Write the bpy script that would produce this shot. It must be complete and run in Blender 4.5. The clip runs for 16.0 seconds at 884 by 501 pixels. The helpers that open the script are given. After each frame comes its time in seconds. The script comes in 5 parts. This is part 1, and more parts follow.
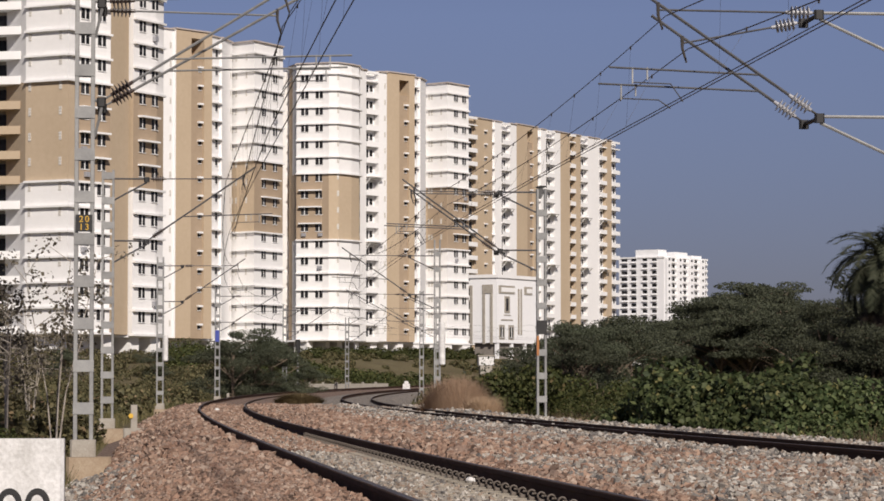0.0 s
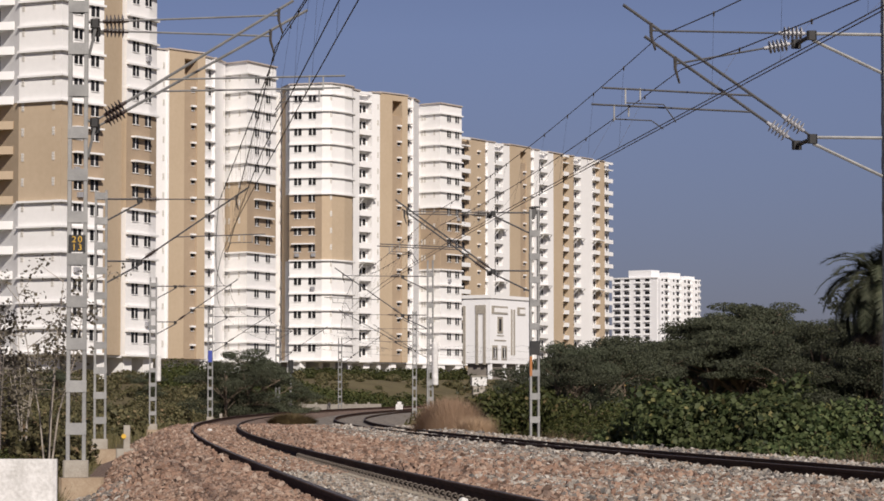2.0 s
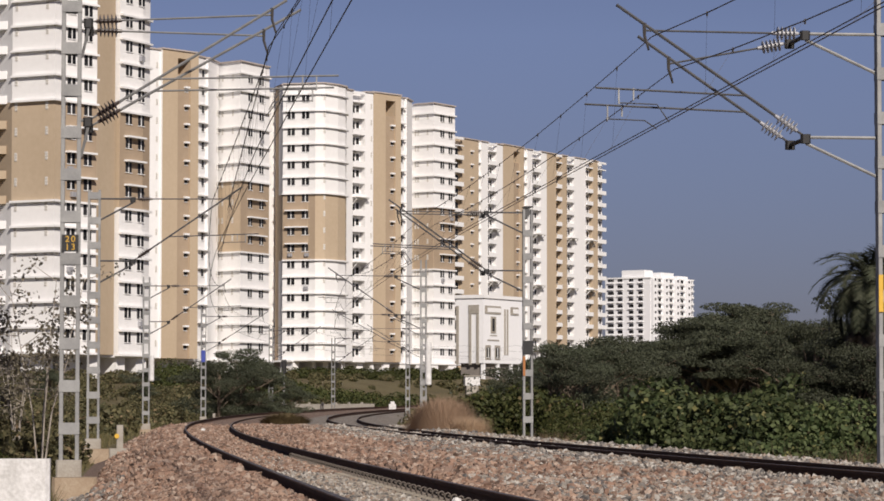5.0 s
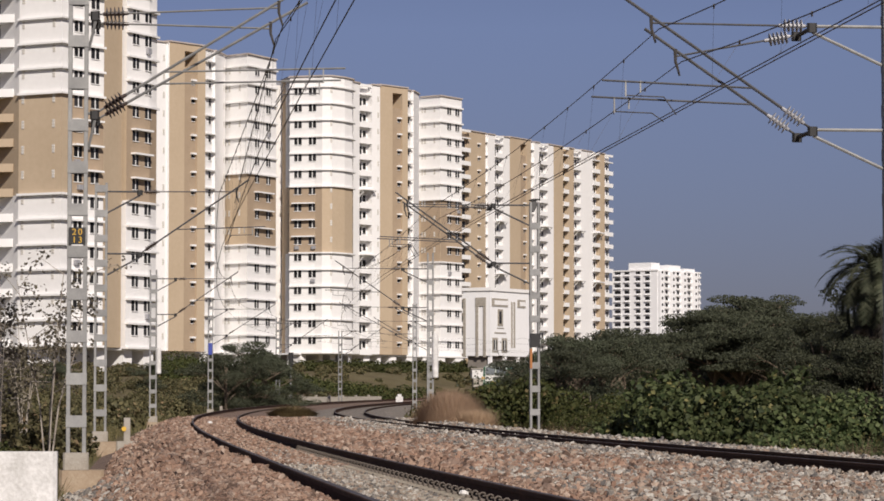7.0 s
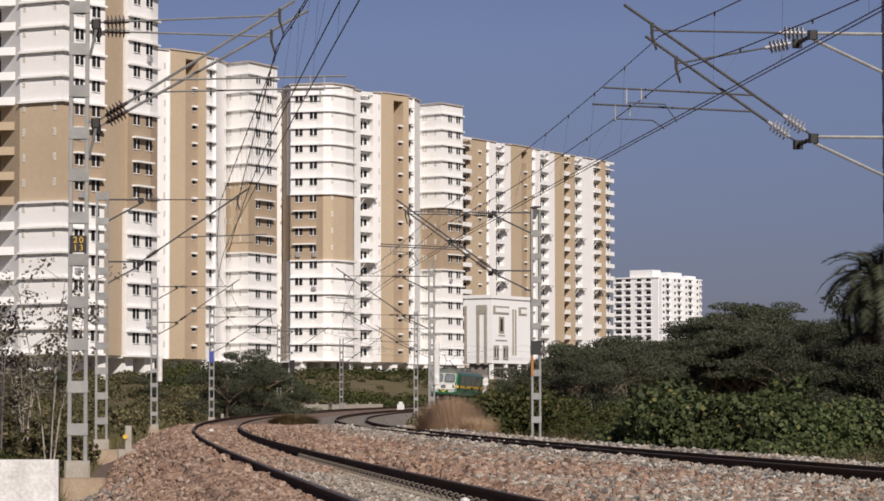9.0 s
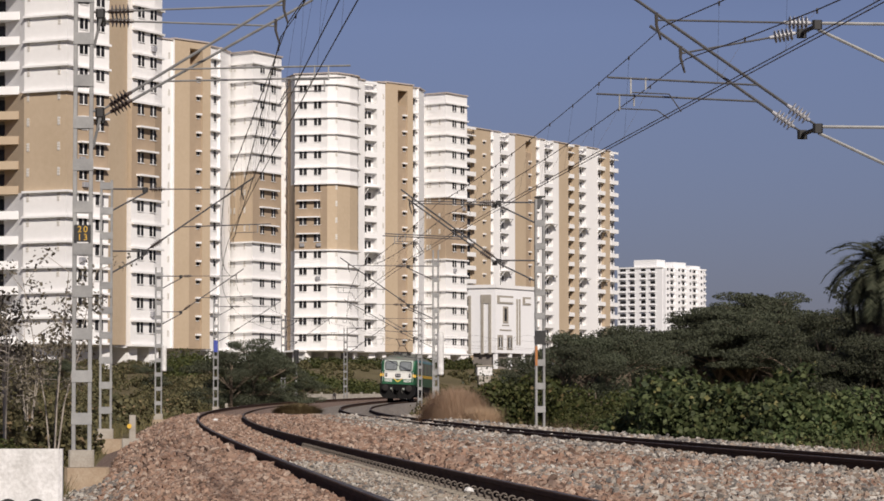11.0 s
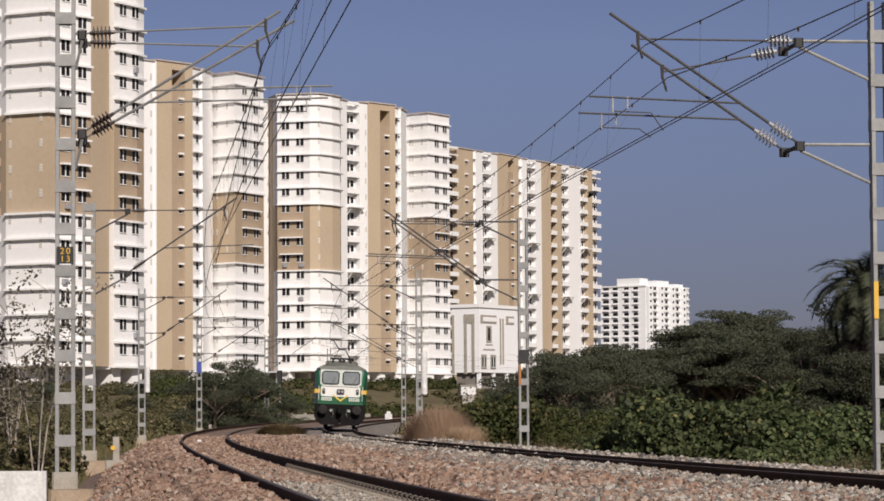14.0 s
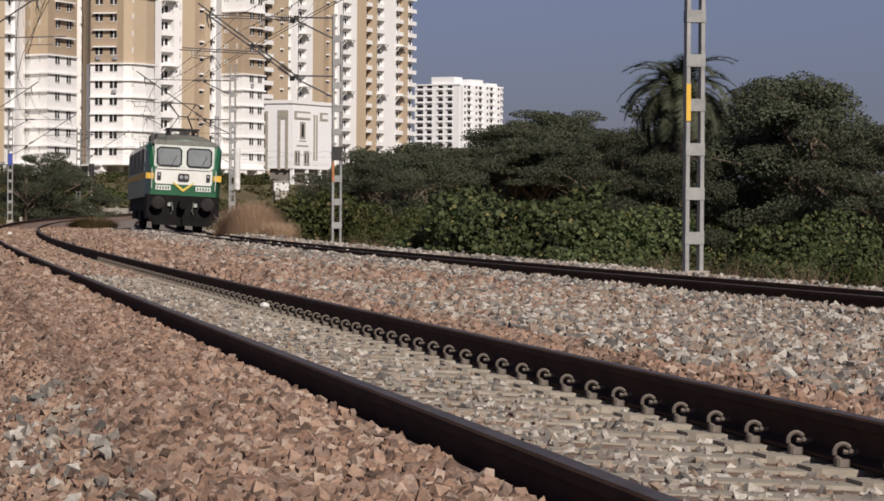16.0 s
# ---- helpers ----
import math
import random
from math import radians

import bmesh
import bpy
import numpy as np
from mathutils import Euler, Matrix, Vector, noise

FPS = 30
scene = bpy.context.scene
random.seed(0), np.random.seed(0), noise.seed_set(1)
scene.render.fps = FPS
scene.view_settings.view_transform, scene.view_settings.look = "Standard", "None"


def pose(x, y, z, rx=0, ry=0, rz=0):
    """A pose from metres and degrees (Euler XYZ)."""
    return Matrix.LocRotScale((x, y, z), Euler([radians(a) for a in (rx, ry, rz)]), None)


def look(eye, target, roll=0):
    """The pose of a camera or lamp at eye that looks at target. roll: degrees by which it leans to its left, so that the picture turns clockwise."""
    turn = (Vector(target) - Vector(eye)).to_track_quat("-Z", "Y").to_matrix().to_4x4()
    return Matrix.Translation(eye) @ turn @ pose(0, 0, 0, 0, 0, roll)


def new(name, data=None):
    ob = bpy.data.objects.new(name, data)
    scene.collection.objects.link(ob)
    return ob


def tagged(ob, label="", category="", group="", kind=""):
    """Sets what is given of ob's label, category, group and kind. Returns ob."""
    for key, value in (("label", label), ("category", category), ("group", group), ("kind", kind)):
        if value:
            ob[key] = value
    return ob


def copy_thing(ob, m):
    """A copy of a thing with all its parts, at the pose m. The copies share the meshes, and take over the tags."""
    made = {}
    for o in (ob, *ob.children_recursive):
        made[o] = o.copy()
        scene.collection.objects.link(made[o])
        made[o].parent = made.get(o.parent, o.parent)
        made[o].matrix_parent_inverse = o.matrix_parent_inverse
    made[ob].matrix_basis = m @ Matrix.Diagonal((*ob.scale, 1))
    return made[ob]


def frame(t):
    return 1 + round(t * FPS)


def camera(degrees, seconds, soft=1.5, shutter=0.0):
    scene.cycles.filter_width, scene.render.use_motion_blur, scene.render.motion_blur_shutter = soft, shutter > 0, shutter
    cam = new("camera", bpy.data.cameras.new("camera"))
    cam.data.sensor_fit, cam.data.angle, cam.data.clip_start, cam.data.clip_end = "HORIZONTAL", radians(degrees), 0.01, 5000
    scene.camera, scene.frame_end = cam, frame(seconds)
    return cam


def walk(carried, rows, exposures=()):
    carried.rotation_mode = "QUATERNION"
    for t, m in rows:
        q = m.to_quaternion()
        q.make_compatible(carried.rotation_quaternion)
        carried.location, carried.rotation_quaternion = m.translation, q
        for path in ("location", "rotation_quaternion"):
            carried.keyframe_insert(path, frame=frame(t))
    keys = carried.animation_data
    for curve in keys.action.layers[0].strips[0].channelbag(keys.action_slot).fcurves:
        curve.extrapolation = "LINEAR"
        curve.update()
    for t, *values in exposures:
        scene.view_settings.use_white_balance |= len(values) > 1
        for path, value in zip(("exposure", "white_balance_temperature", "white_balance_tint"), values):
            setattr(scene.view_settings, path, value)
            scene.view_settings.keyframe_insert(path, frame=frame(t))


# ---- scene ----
cam = camera(16.65, 16.0, soft=1.7)
walk(cam, [
    (0.0, pose(0, 0, 0.675, 92.732, -0.000, 0.000)),
    (0.5, pose(0, 0, 0.675, 92.875, 0.152, 0.004)),
    (1.0, pose(0, 0, 0.675, 92.993, 0.131, -0.205)),
    (1.5, pose(0, 0, 0.675, 93.057, -0.032, -0.189)),
    (2.0, pose(0, 0, 0.675, 93.120, -0.013, -0.133)),
    (2.5, pose(0, 0, 0.675, 93.192, 0.060, -0.165)),
    (3.0, pose(0, 0, 0.675, 93.136, 0.017, -0.249)),
    (3.5, pose(0, 0, 0.675, 93.155, -0.124, -0.277)),
    (4.0, pose(0, 0, 0.675, 93.124, -0.067, -0.197)),
    (4.2, pose(0, 0, 0.675, 93.121, -0.072, -0.230)),
    (6.3, pose(0, 0, 0.675, 93.058, 0.036, -0.214)),
    (6.5, pose(0, 0, 0.675, 93.014, 0.007, -0.133)),
    (7.0, pose(0, 0, 0.675, 92.978, -0.011, -0.130)),
    (7.5, pose(0, 0, 0.675, 92.915, -0.038, -0.026)),
    (8.0, pose(0, 0, 0.675, 92.868, -0.139, -0.107)),
    (8.5, pose(0, 0, 0.675, 93.122, 0.057, -0.128)),
    (11.0, pose(0, 0, 0.675, 92.925, 0.016, -0.029)),
    (11.5, pose(0, 0, 0.675, 92.823, 0.067, -0.083)),
    (12.0, pose(0, 0, 0.675, 93.018, 0.142, -0.131)),
    (12.5, pose(0, 0, 0.675, 93.249, 0.200, -0.161)),
    (13.0, pose(0, 0, 0.675, 93.297, 0.349, -0.241)),
    (13.5, pose(0, 0, 0.675, 93.267, 0.355, -0.259)),
    (14.0, pose(0, 0, 0.675, 93.298, 0.354, -0.335)),
    (14.5, pose(0, 0, 0.675, 93.152, 0.324, -0.422)),
    (15.0, pose(0, 0, 0.675, 92.895, 0.426, -0.458)),
    (15.5, pose(0, 0, 0.675, 92.691, 0.319, -0.606)),
    (15.6, pose(0, 0, 0.675, 91.900, 0.206, -1.093)),
    (15.7, pose(0, 0, 0.675, 91.080, 0.022, -1.725)),
    (15.8, pose(0, 0, 0.675, 90.353, 0.014, -2.274)),
    (15.9, pose(0, 0, 0.675, 89.908, -0.299, -2.888)),
    (16.0, pose(0, 0, 0.675, 89.450, -0.424, -3.889)),
])

# ---- light ----
SUN_AZ, SUN_EL = (0.30, -0.954), 35.0
world = bpy.data.worlds.new("world")
scene.world = world
world.use_nodes = True
wn = world.node_tree.nodes
wl = world.node_tree.links
sky = wn.new("ShaderNodeTexSky")
sky.sky_type = "NISHITA"
sky.sun_disc = False
sky.sun_elevation = radians(SUN_EL)
sky.sun_rotation = math.atan2(SUN_AZ[0], SUN_AZ[1])
sky.air_density, sky.dust_density, sky.ozone_density = 0.5, 0.3, 2.2
haze = wn.new("ShaderNodeMix")
haze.data_type, haze.blend_type = "RGBA", "MULTIPLY"
haze.inputs[0].default_value = 1.0
haze.inputs[7].default_value = (1.09, 0.83, 0.80, 1)
wl.new(sky.outputs[0], haze.inputs[6])
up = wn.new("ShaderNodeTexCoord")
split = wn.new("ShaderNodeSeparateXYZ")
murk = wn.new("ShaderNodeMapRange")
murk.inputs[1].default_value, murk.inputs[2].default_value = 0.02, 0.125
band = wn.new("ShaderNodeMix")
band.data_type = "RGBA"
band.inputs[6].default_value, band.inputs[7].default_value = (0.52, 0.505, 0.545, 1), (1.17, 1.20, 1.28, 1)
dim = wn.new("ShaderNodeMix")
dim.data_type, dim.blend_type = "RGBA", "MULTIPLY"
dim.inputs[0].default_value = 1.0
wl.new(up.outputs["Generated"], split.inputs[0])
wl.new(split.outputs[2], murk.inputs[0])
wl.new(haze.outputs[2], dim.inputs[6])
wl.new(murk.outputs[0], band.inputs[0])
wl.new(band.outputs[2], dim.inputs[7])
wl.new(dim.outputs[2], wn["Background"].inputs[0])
wn["Background"].inputs[1].default_value = 0.053
sun = new("sun", bpy.data.lights.new("sun", "SUN"))
sun.data.energy, sun.data.angle, sun.data.color = 4.5, radians(0.9), (1.0, 0.91, 0.82)
sun_from = Vector((SUN_AZ[0] * math.cos(radians(SUN_EL)), SUN_AZ[1] * math.cos(radians(SUN_EL)), math.sin(radians(SUN_EL))))
sun.matrix_world = look(sun_from * 50, (0, 0, 0))
scene.view_settings.exposure = 0.0

# ---- materials ----
def mat(name, a, b, rough=0.8, metal=0.0, scale=4.0, fine=60.0, bump=0.2, dist=0.01, rnd=0.0, island=0.0, coat=0.0):
    """Two colours mixed by coarse and fine noise, with relief; rnd and island vary the value by object and by loose piece."""
    m = bpy.data.materials.new(name)
    m.use_nodes = True
    n, l = m.node_tree.nodes, m.node_tree.links
    p = n["Principled BSDF"]
    p.inputs["Roughness"].default_value, p.inputs["Metallic"].default_value = rough, metal
    p.inputs["Coat Weight"].default_value = coat
    if rough >= 0.75:
        p.inputs["Specular IOR Level"].default_value = 0.2
    tc = n.new("ShaderNodeTexCoord")
    n1, n2 = n.new("ShaderNodeTexNoise"), n.new("ShaderNodeTexNoise")
    for k, sc in ((n1, scale), (n2, fine)):
        l.new(tc.outputs["Object"], k.inputs["Vector"])
        k.inputs["Scale"].default_value, k.inputs["Detail"].default_value = sc, 6
    add = n.new("ShaderNodeMath")
    add.operation = "MULTIPLY_ADD"
    l.new(n1.outputs[0], add.inputs[0])
    add.inputs[1].default_value = 0.6
    half = n.new("ShaderNodeMath")
    half.operation = "MULTIPLY"
    l.new(n2.outputs[0], half.inputs[0])
    half.inputs[1].default_value = 0.4
    l.new(half.outputs[0], add.inputs[2])
    r = n.new("ShaderNodeMapRange")
    r.inputs[1].default_value, r.inputs[2].default_value = 0.36, 0.64
    l.new(add.outputs[0], r.inputs[0])
    mix = n.new("ShaderNodeMix")
    mix.data_type = "RGBA"
    mix.inputs[6].default_value, mix.inputs[7].default_value = (*a, 1), (*b, 1)
    l.new(r.outputs[0], mix.inputs[0])
    out = mix.outputs[2]
    for amount, node, sock in ((rnd, "ShaderNodeObjectInfo", "Random"), (island, "ShaderNodeNewGeometry", "Random Per Island")):
        if amount:
            src = n.new(node)
            hs = n.new("ShaderNodeHueSaturation")
            mr = n.new("ShaderNodeMapRange")
            mr.inputs[3].default_value, mr.inputs[4].default_value = 1 - amount, 1 + amount
            l.new(src.outputs[sock], mr.inputs[0])
            l.new(mr.outputs[0], hs.inputs["Value"])
            l.new(out, hs.inputs["Color"])
            out = hs.outputs[0]
    l.new(out, p.inputs["Base Color"])
    if bump:
        bp = n.new("ShaderNodeBump")
        bp.inputs["Strength"].default_value, bp.inputs["Distance"].default_value = bump, dist
        l.new(n2.outputs[0], bp.inputs["Height"])
        l.new(bp.outputs[0], p.inputs["Normal"])
    return m


def stones(name, cols, island=True):
    """Crushed stone: each loose stone takes a colour of its own from the list."""
    m = bpy.data.materials.new(name)
    m.use_nodes = True
    n, l = m.node_tree.nodes, m.node_tree.links
    p = n["Principled BSDF"]
    p.inputs["Roughness"].default_value = 0.9
    ramp = n.new("ShaderNodeValToRGB")
    ramp.color_ramp.interpolation = "CONSTANT" if island else "LINEAR"
    while len(ramp.color_ramp.elements) < len(cols):
        ramp.color_ramp.elements.new(0.5)
    for i, c in enumerate(cols):
        ramp.color_ramp.elements[i].position = i / len(cols)
        ramp.color_ramp.elements[i].color = (*c, 1)
    tc = n.new("ShaderNodeTexCoord")
    nz = n.new("ShaderNodeTexNoise")
    nz.inputs["Scale"].default_value, nz.inputs["Detail"].default_value = 55, 5
    l.new(tc.outputs["Object"], nz.inputs["Vector"])
    if island:
        g = n.new("ShaderNodeNewGeometry")
        l.new(g.outputs["Random Per Island"], ramp.inputs[0])
        height = nz.outputs[0]
    else:
        v = n.new("ShaderNodeTexVoronoi")
        v.inputs["Scale"].default_value = 17
        l.new(tc.outputs["Object"], v.inputs["Vector"])
        sp = n.new("ShaderNodeSeparateColor")
        l.new(v.outputs["Color"], sp.inputs[0])
        l.new(sp.outputs[0], ramp.inputs[0])
        height = v.outputs["Distance"]
    hs = n.new("ShaderNodeHueSaturation")
    mr = n.new("ShaderNodeMapRange")
    mr.inputs[1].default_value, mr.inputs[2].default_value = 0.3, 0.7
    mr.inputs[3].default_value, mr.inputs[4].default_value = 0.75, 1.2
    l.new(nz.outputs[0], mr.inputs[0])
    l.new(mr.outputs[0], hs.inputs["Value"])
    l.new(ramp.outputs[0], hs.inputs["Color"])
    l.new(hs.outputs[0], p.inputs["Base Color"])
    bp = n.new("ShaderNodeBump")
    bp.inputs["Strength"].default_value, bp.inputs["Distance"].default_value = (0.5, 0.01) if island else (0.55, 0.03)
    bp.invert = not island
    l.new(height, bp.inputs["Height"])
    l.new(bp.outputs[0], p.inputs["Normal"])
    return m


BROWN = [(0.275, 0.172, 0.122), (0.21, 0.128, 0.09), (0.33, 0.222, 0.162), (0.12, 0.078, 0.058), (0.275, 0.185, 0.135), (0.375, 0.285, 0.225), (0.235, 0.165, 0.128)]
GREY = [(0.275, 0.245, 0.21), (0.18, 0.162, 0.145), (0.37, 0.34, 0.30), (0.265, 0.198, 0.152), (0.125, 0.116, 0.108), (0.45, 0.42, 0.375), (0.29, 0.23, 0.18)]
M_BROWN, M_GREY = stones("ballast_brown", BROWN), stones("ballast_grey", GREY)
# Bed copies of the stone colours, darkened for the shade in the gaps.
GREY_SHADED = [tuple(0.75 * c for c in t) for t in GREY]
BROWN_SHADED = [tuple(0.72 * c for c in t) for t in BROWN]
M_BROWN_BED, M_GREY_BED = stones("ballast_bed_brown", BROWN_SHADED, False), stones("ballast_bed_grey", GREY_SHADED, False)
M_EARTH = mat("dry_earth", (0.105, 0.085, 0.048), (0.165, 0.14, 0.075), 0.95, scale=0.15, fine=6, bump=0.6, dist=0.2)
M_RAIL = mat("rusty_rail_steel", (0.040, 0.020, 0.013), (0.075, 0.040, 0.026), 0.9, 0.0, 3, 80, 0.15, 0.003)
M_RAILTOP = mat("worn_rail_head", (0.07, 0.058, 0.05), (0.13, 0.11, 0.10), 0.5, 0.4, 3, 60, 0.05, 0.001)
M_CLIP = mat("rail_clip_steel", (0.12, 0.10, 0.085), (0.19, 0.16, 0.135), 0.7, 0.2, 20, 90, 0.1, 0.001)
M_SLEEPER = mat("sleeper_concrete", (0.27, 0.24, 0.20), (0.38, 0.34, 0.28), 0.9, 0, 5, 70, 0.3, 0.004, rnd=0.12)
M_CONC = mat("weathered_concrete", (0.30, 0.27, 0.23), (0.42, 0.39, 0.34), 0.9, 0, 3, 40, 0.4, 0.01)
M_FOOT = mat("stained_foundation", (0.30, 0.22, 0.15), (0.42, 0.34, 0.25), 0.95, 0, 3, 30, 0.4, 0.01)
M_WHITEPAINT = mat("whitewashed_stone", (0.52, 0.51, 0.49), (0.82, 0.81, 0.80), 0.85, 0, 5, 40, 0.4, 0.008)
M_GALV = mat("galvanised_steel", (0.22, 0.22, 0.22), (0.33, 0.33, 0.32), 0.6, 0.35, 4, 50, 0.1, 0.002, rnd=0.1)
M_DARKSTEEL = mat("dark_steel", (0.06, 0.055, 0.05), (0.10, 0.09, 0.085), 0.6, 0.4, 8, 60, 0.1, 0.002)
# Tubes against the sky: their silhouette shade is put into a darker colour.
M_TUBE_SHADED = mat("shaded_tube", (0.055, 0.055, 0.06), (0.095, 0.095, 0.10), 0.65, 0.2, 4, 50, 0.1, 0.002)
# Lighter copy of the same tube for the bracket that stands lit.
M_TUBE_LIT = mat("lit_galvanised_tube", (0.15, 0.15, 0.15), (0.23, 0.23, 0.225), 0.6, 0.2, 4, 50, 0.1, 0.002)
M_WIRE = mat("copper_wire", (0.055, 0.05, 0.048), (0.09, 0.08, 0.075), 0.55, 0.5, 3, 30, 0, 0)
M_INSUL = mat("brown_porcelain", (0.035, 0.025, 0.022), (0.06, 0.04, 0.035), 0.35, 0, 6, 40, 0, 0)
M_PALEINSUL = mat("grey_porcelain", (0.28, 0.28, 0.30), (0.36, 0.36, 0.38), 0.4, 0, 6, 40, 0, 0)
M_BLACK = mat("black_paint", (0.012, 0.012, 0.013), (0.025, 0.024, 0.024), 0.6, 0, 6, 40, 0.1, 0.002)
M_YELLOW = mat("yellow_paint", (0.62, 0.36, 0.03), (0.72, 0.45, 0.06), 0.6, 0, 6, 40, 0.1, 0.002)
M_ORANGE = mat("faded_orange_paint", (0.34, 0.13, 0.04), (0.44, 0.19, 0.06), 0.7, 0, 6, 40, 0.1, 0.002)
M_BLUE = mat("blue_enamel", (0.04, 0.06, 0.30), (0.06, 0.09, 0.38), 0.5, 0, 6, 40, 0, 0)
M_WALL = mat("white_render", (0.82, 0.81, 0.80), (0.88, 0.87, 0.86), 0.9, 0, 0.12, 1.5, 0.08, 0.02)
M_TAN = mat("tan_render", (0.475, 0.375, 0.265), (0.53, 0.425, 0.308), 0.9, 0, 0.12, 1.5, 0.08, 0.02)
# Deeper tan coat; doubles as painted shade on t3's side and notch backs.
M_TANDEEP_SHADED = mat("deep_and_shaded_tan_render", (0.365, 0.28, 0.198), (0.415, 0.322, 0.232), 0.9, 0, 0.12, 1.5, 0.08, 0.02)
M_COPING = mat("weathered_coping", (0.42, 0.36, 0.33), (0.55, 0.49, 0.45), 0.9, 0, 0.3, 3, 0.05, 0.01)
M_LOUVRE = mat("pale_louvre", (0.50, 0.475, 0.43), (0.60, 0.565, 0.51), 0.6, 0, 0.5, 4, 0, 0)
M_SLAB = mat("white_ledge", (0.82, 0.815, 0.81), (0.87, 0.865, 0.86), 0.9, 0, 0.3, 3, 0.05, 0.01)
M_FARWALL = mat("pale_render", (0.83, 0.83, 0.84), (0.88, 0.88, 0.89), 0.9, 0, 0.1, 1.5, 0.05, 0.02)
M_GLASS = mat("dark_window_glass", (0.012, 0.012, 0.014), (0.035, 0.034, 0.036), 0.25, 0, 0.4, 3, 0, 0, rnd=0.5)
M_GLASS.node_tree.nodes["Principled BSDF"].inputs["Specular IOR Level"].default_value = 0.12
# Dark colour that stands in for shade inside loggias and open ground storeys.
M_RECESS_SHADE = mat("recess_shade", (0.20, 0.18, 0.16), (0.28, 0.25, 0.22), 0.9, 0, 0.3, 3, 0.05, 0.01)
M_BARK = mat("bark", (0.12, 0.09, 0.065), (0.20, 0.16, 0.12), 0.95, 0, 4, 30, 0.6, 0.02)
M_PALEBARK = mat("pale_bark", (0.30, 0.26, 0.22), (0.42, 0.38, 0.33), 0.9, 0, 4, 30, 0.4, 0.01)


def leafmat(name, a, b, c=None):
    m = bpy.data.materials.new(name)
    m.use_nodes = True
    n, l = m.node_tree.nodes, m.node_tree.links
    p = n["Principled BSDF"]
    p.inputs["Roughness"].default_value = 0.6
    p.inputs["Specular IOR Level"].default_value = 0.22
    g = n.new("ShaderNodeNewGeometry")
    ramp = n.new("ShaderNodeValToRGB")
    e = ramp.color_ramp.elements
    e[0].color, e[1].color = (*a, 1), (*b, 1)
    if c:
        e[1].position = 0.94
        x = e.new(1.0)
        x.color = (*c, 1)
    l.new(g.outputs["Random Per Island"], ramp.inputs[0])
    each = n.new("ShaderNodeObjectInfo")
    tone = n.new("ShaderNodeHueSaturation")
    for lo, hi, sock in ((0.72, 1.30, "Value"), (0.488, 0.508, "Hue")):
        mr = n.new("ShaderNodeMapRange")
        mr.inputs[3].default_value, mr.inputs[4].default_value = lo, hi
        l.new(each.outputs["Random"], mr.inputs[0])
        l.new(mr.outputs[0], tone.inputs[sock])
    l.new(ramp.outputs[0], tone.inputs["Color"])
    l.new(tone.outputs[0], p.inputs["Base Color"])
    t = n.new("ShaderNodeBsdfTranslucent")
    l.new(tone.outputs[0], t.inputs[0])
    mx = n.new("ShaderNodeMixShader")
    mx.inputs[0].default_value = 0.25
    l.new(p.outputs[0], mx.inputs[1])
    l.new(t.outputs[0], mx.inputs[2])
    l.new(mx.outputs[0], n["Material Output"].inputs[0])
    return m


M_LEAF = leafmat("bush_leaf", (0.030, 0.046, 0.017), (0.108, 0.128, 0.054), (0.22, 0.20, 0.08))
M_LEAFDARK = leafmat("dark_bush_leaf", (0.026, 0.040, 0.011), (0.075, 0.096, 0.026), (0.14, 0.13, 0.04))
M_TREELEAF = leafmat("tree_leaf", (0.060, 0.068, 0.044), (0.088, 0.097, 0.060))
M_SCRUBDARK = leafmat("green_scrub_leaf", (0.034, 0.045, 0.014), (0.088, 0.095, 0.032), (0.17, 0.13, 0.06))
M_DEADFROND = leafmat("dead_frond", (0.018, 0.015, 0.012), (0.05, 0.038, 0.026))
M_DRYLEAF = leafmat("scrub_leaf", (0.058, 0.058, 0.028), (0.155, 0.135, 0.068), (0.24, 0.17, 0.10))
M_YOUNGLEAF = leafmat("grey_young_leaf", (0.10, 0.09, 0.062), (0.21, 0.185, 0.135))
M_PALM = leafmat("palm_leaf", (0.045, 0.055, 0.034), (0.12, 0.125, 0.08))
M_VERGE = leafmat("verge_grass", (0.060, 0.066, 0.026), (0.19, 0.15, 0.075))
M_TUFT = leafmat("olive_grass", (0.14, 0.115, 0.05), (0.30, 0.235, 0.12))
M_DRYSTEM = leafmat("dry_stem", (0.09, 0.065, 0.04), (0.24, 0.17, 0.11))
M_DRYGRASS = leafmat("dry_grass", (0.36, 0.25, 0.165), (0.50, 0.365, 0.25))


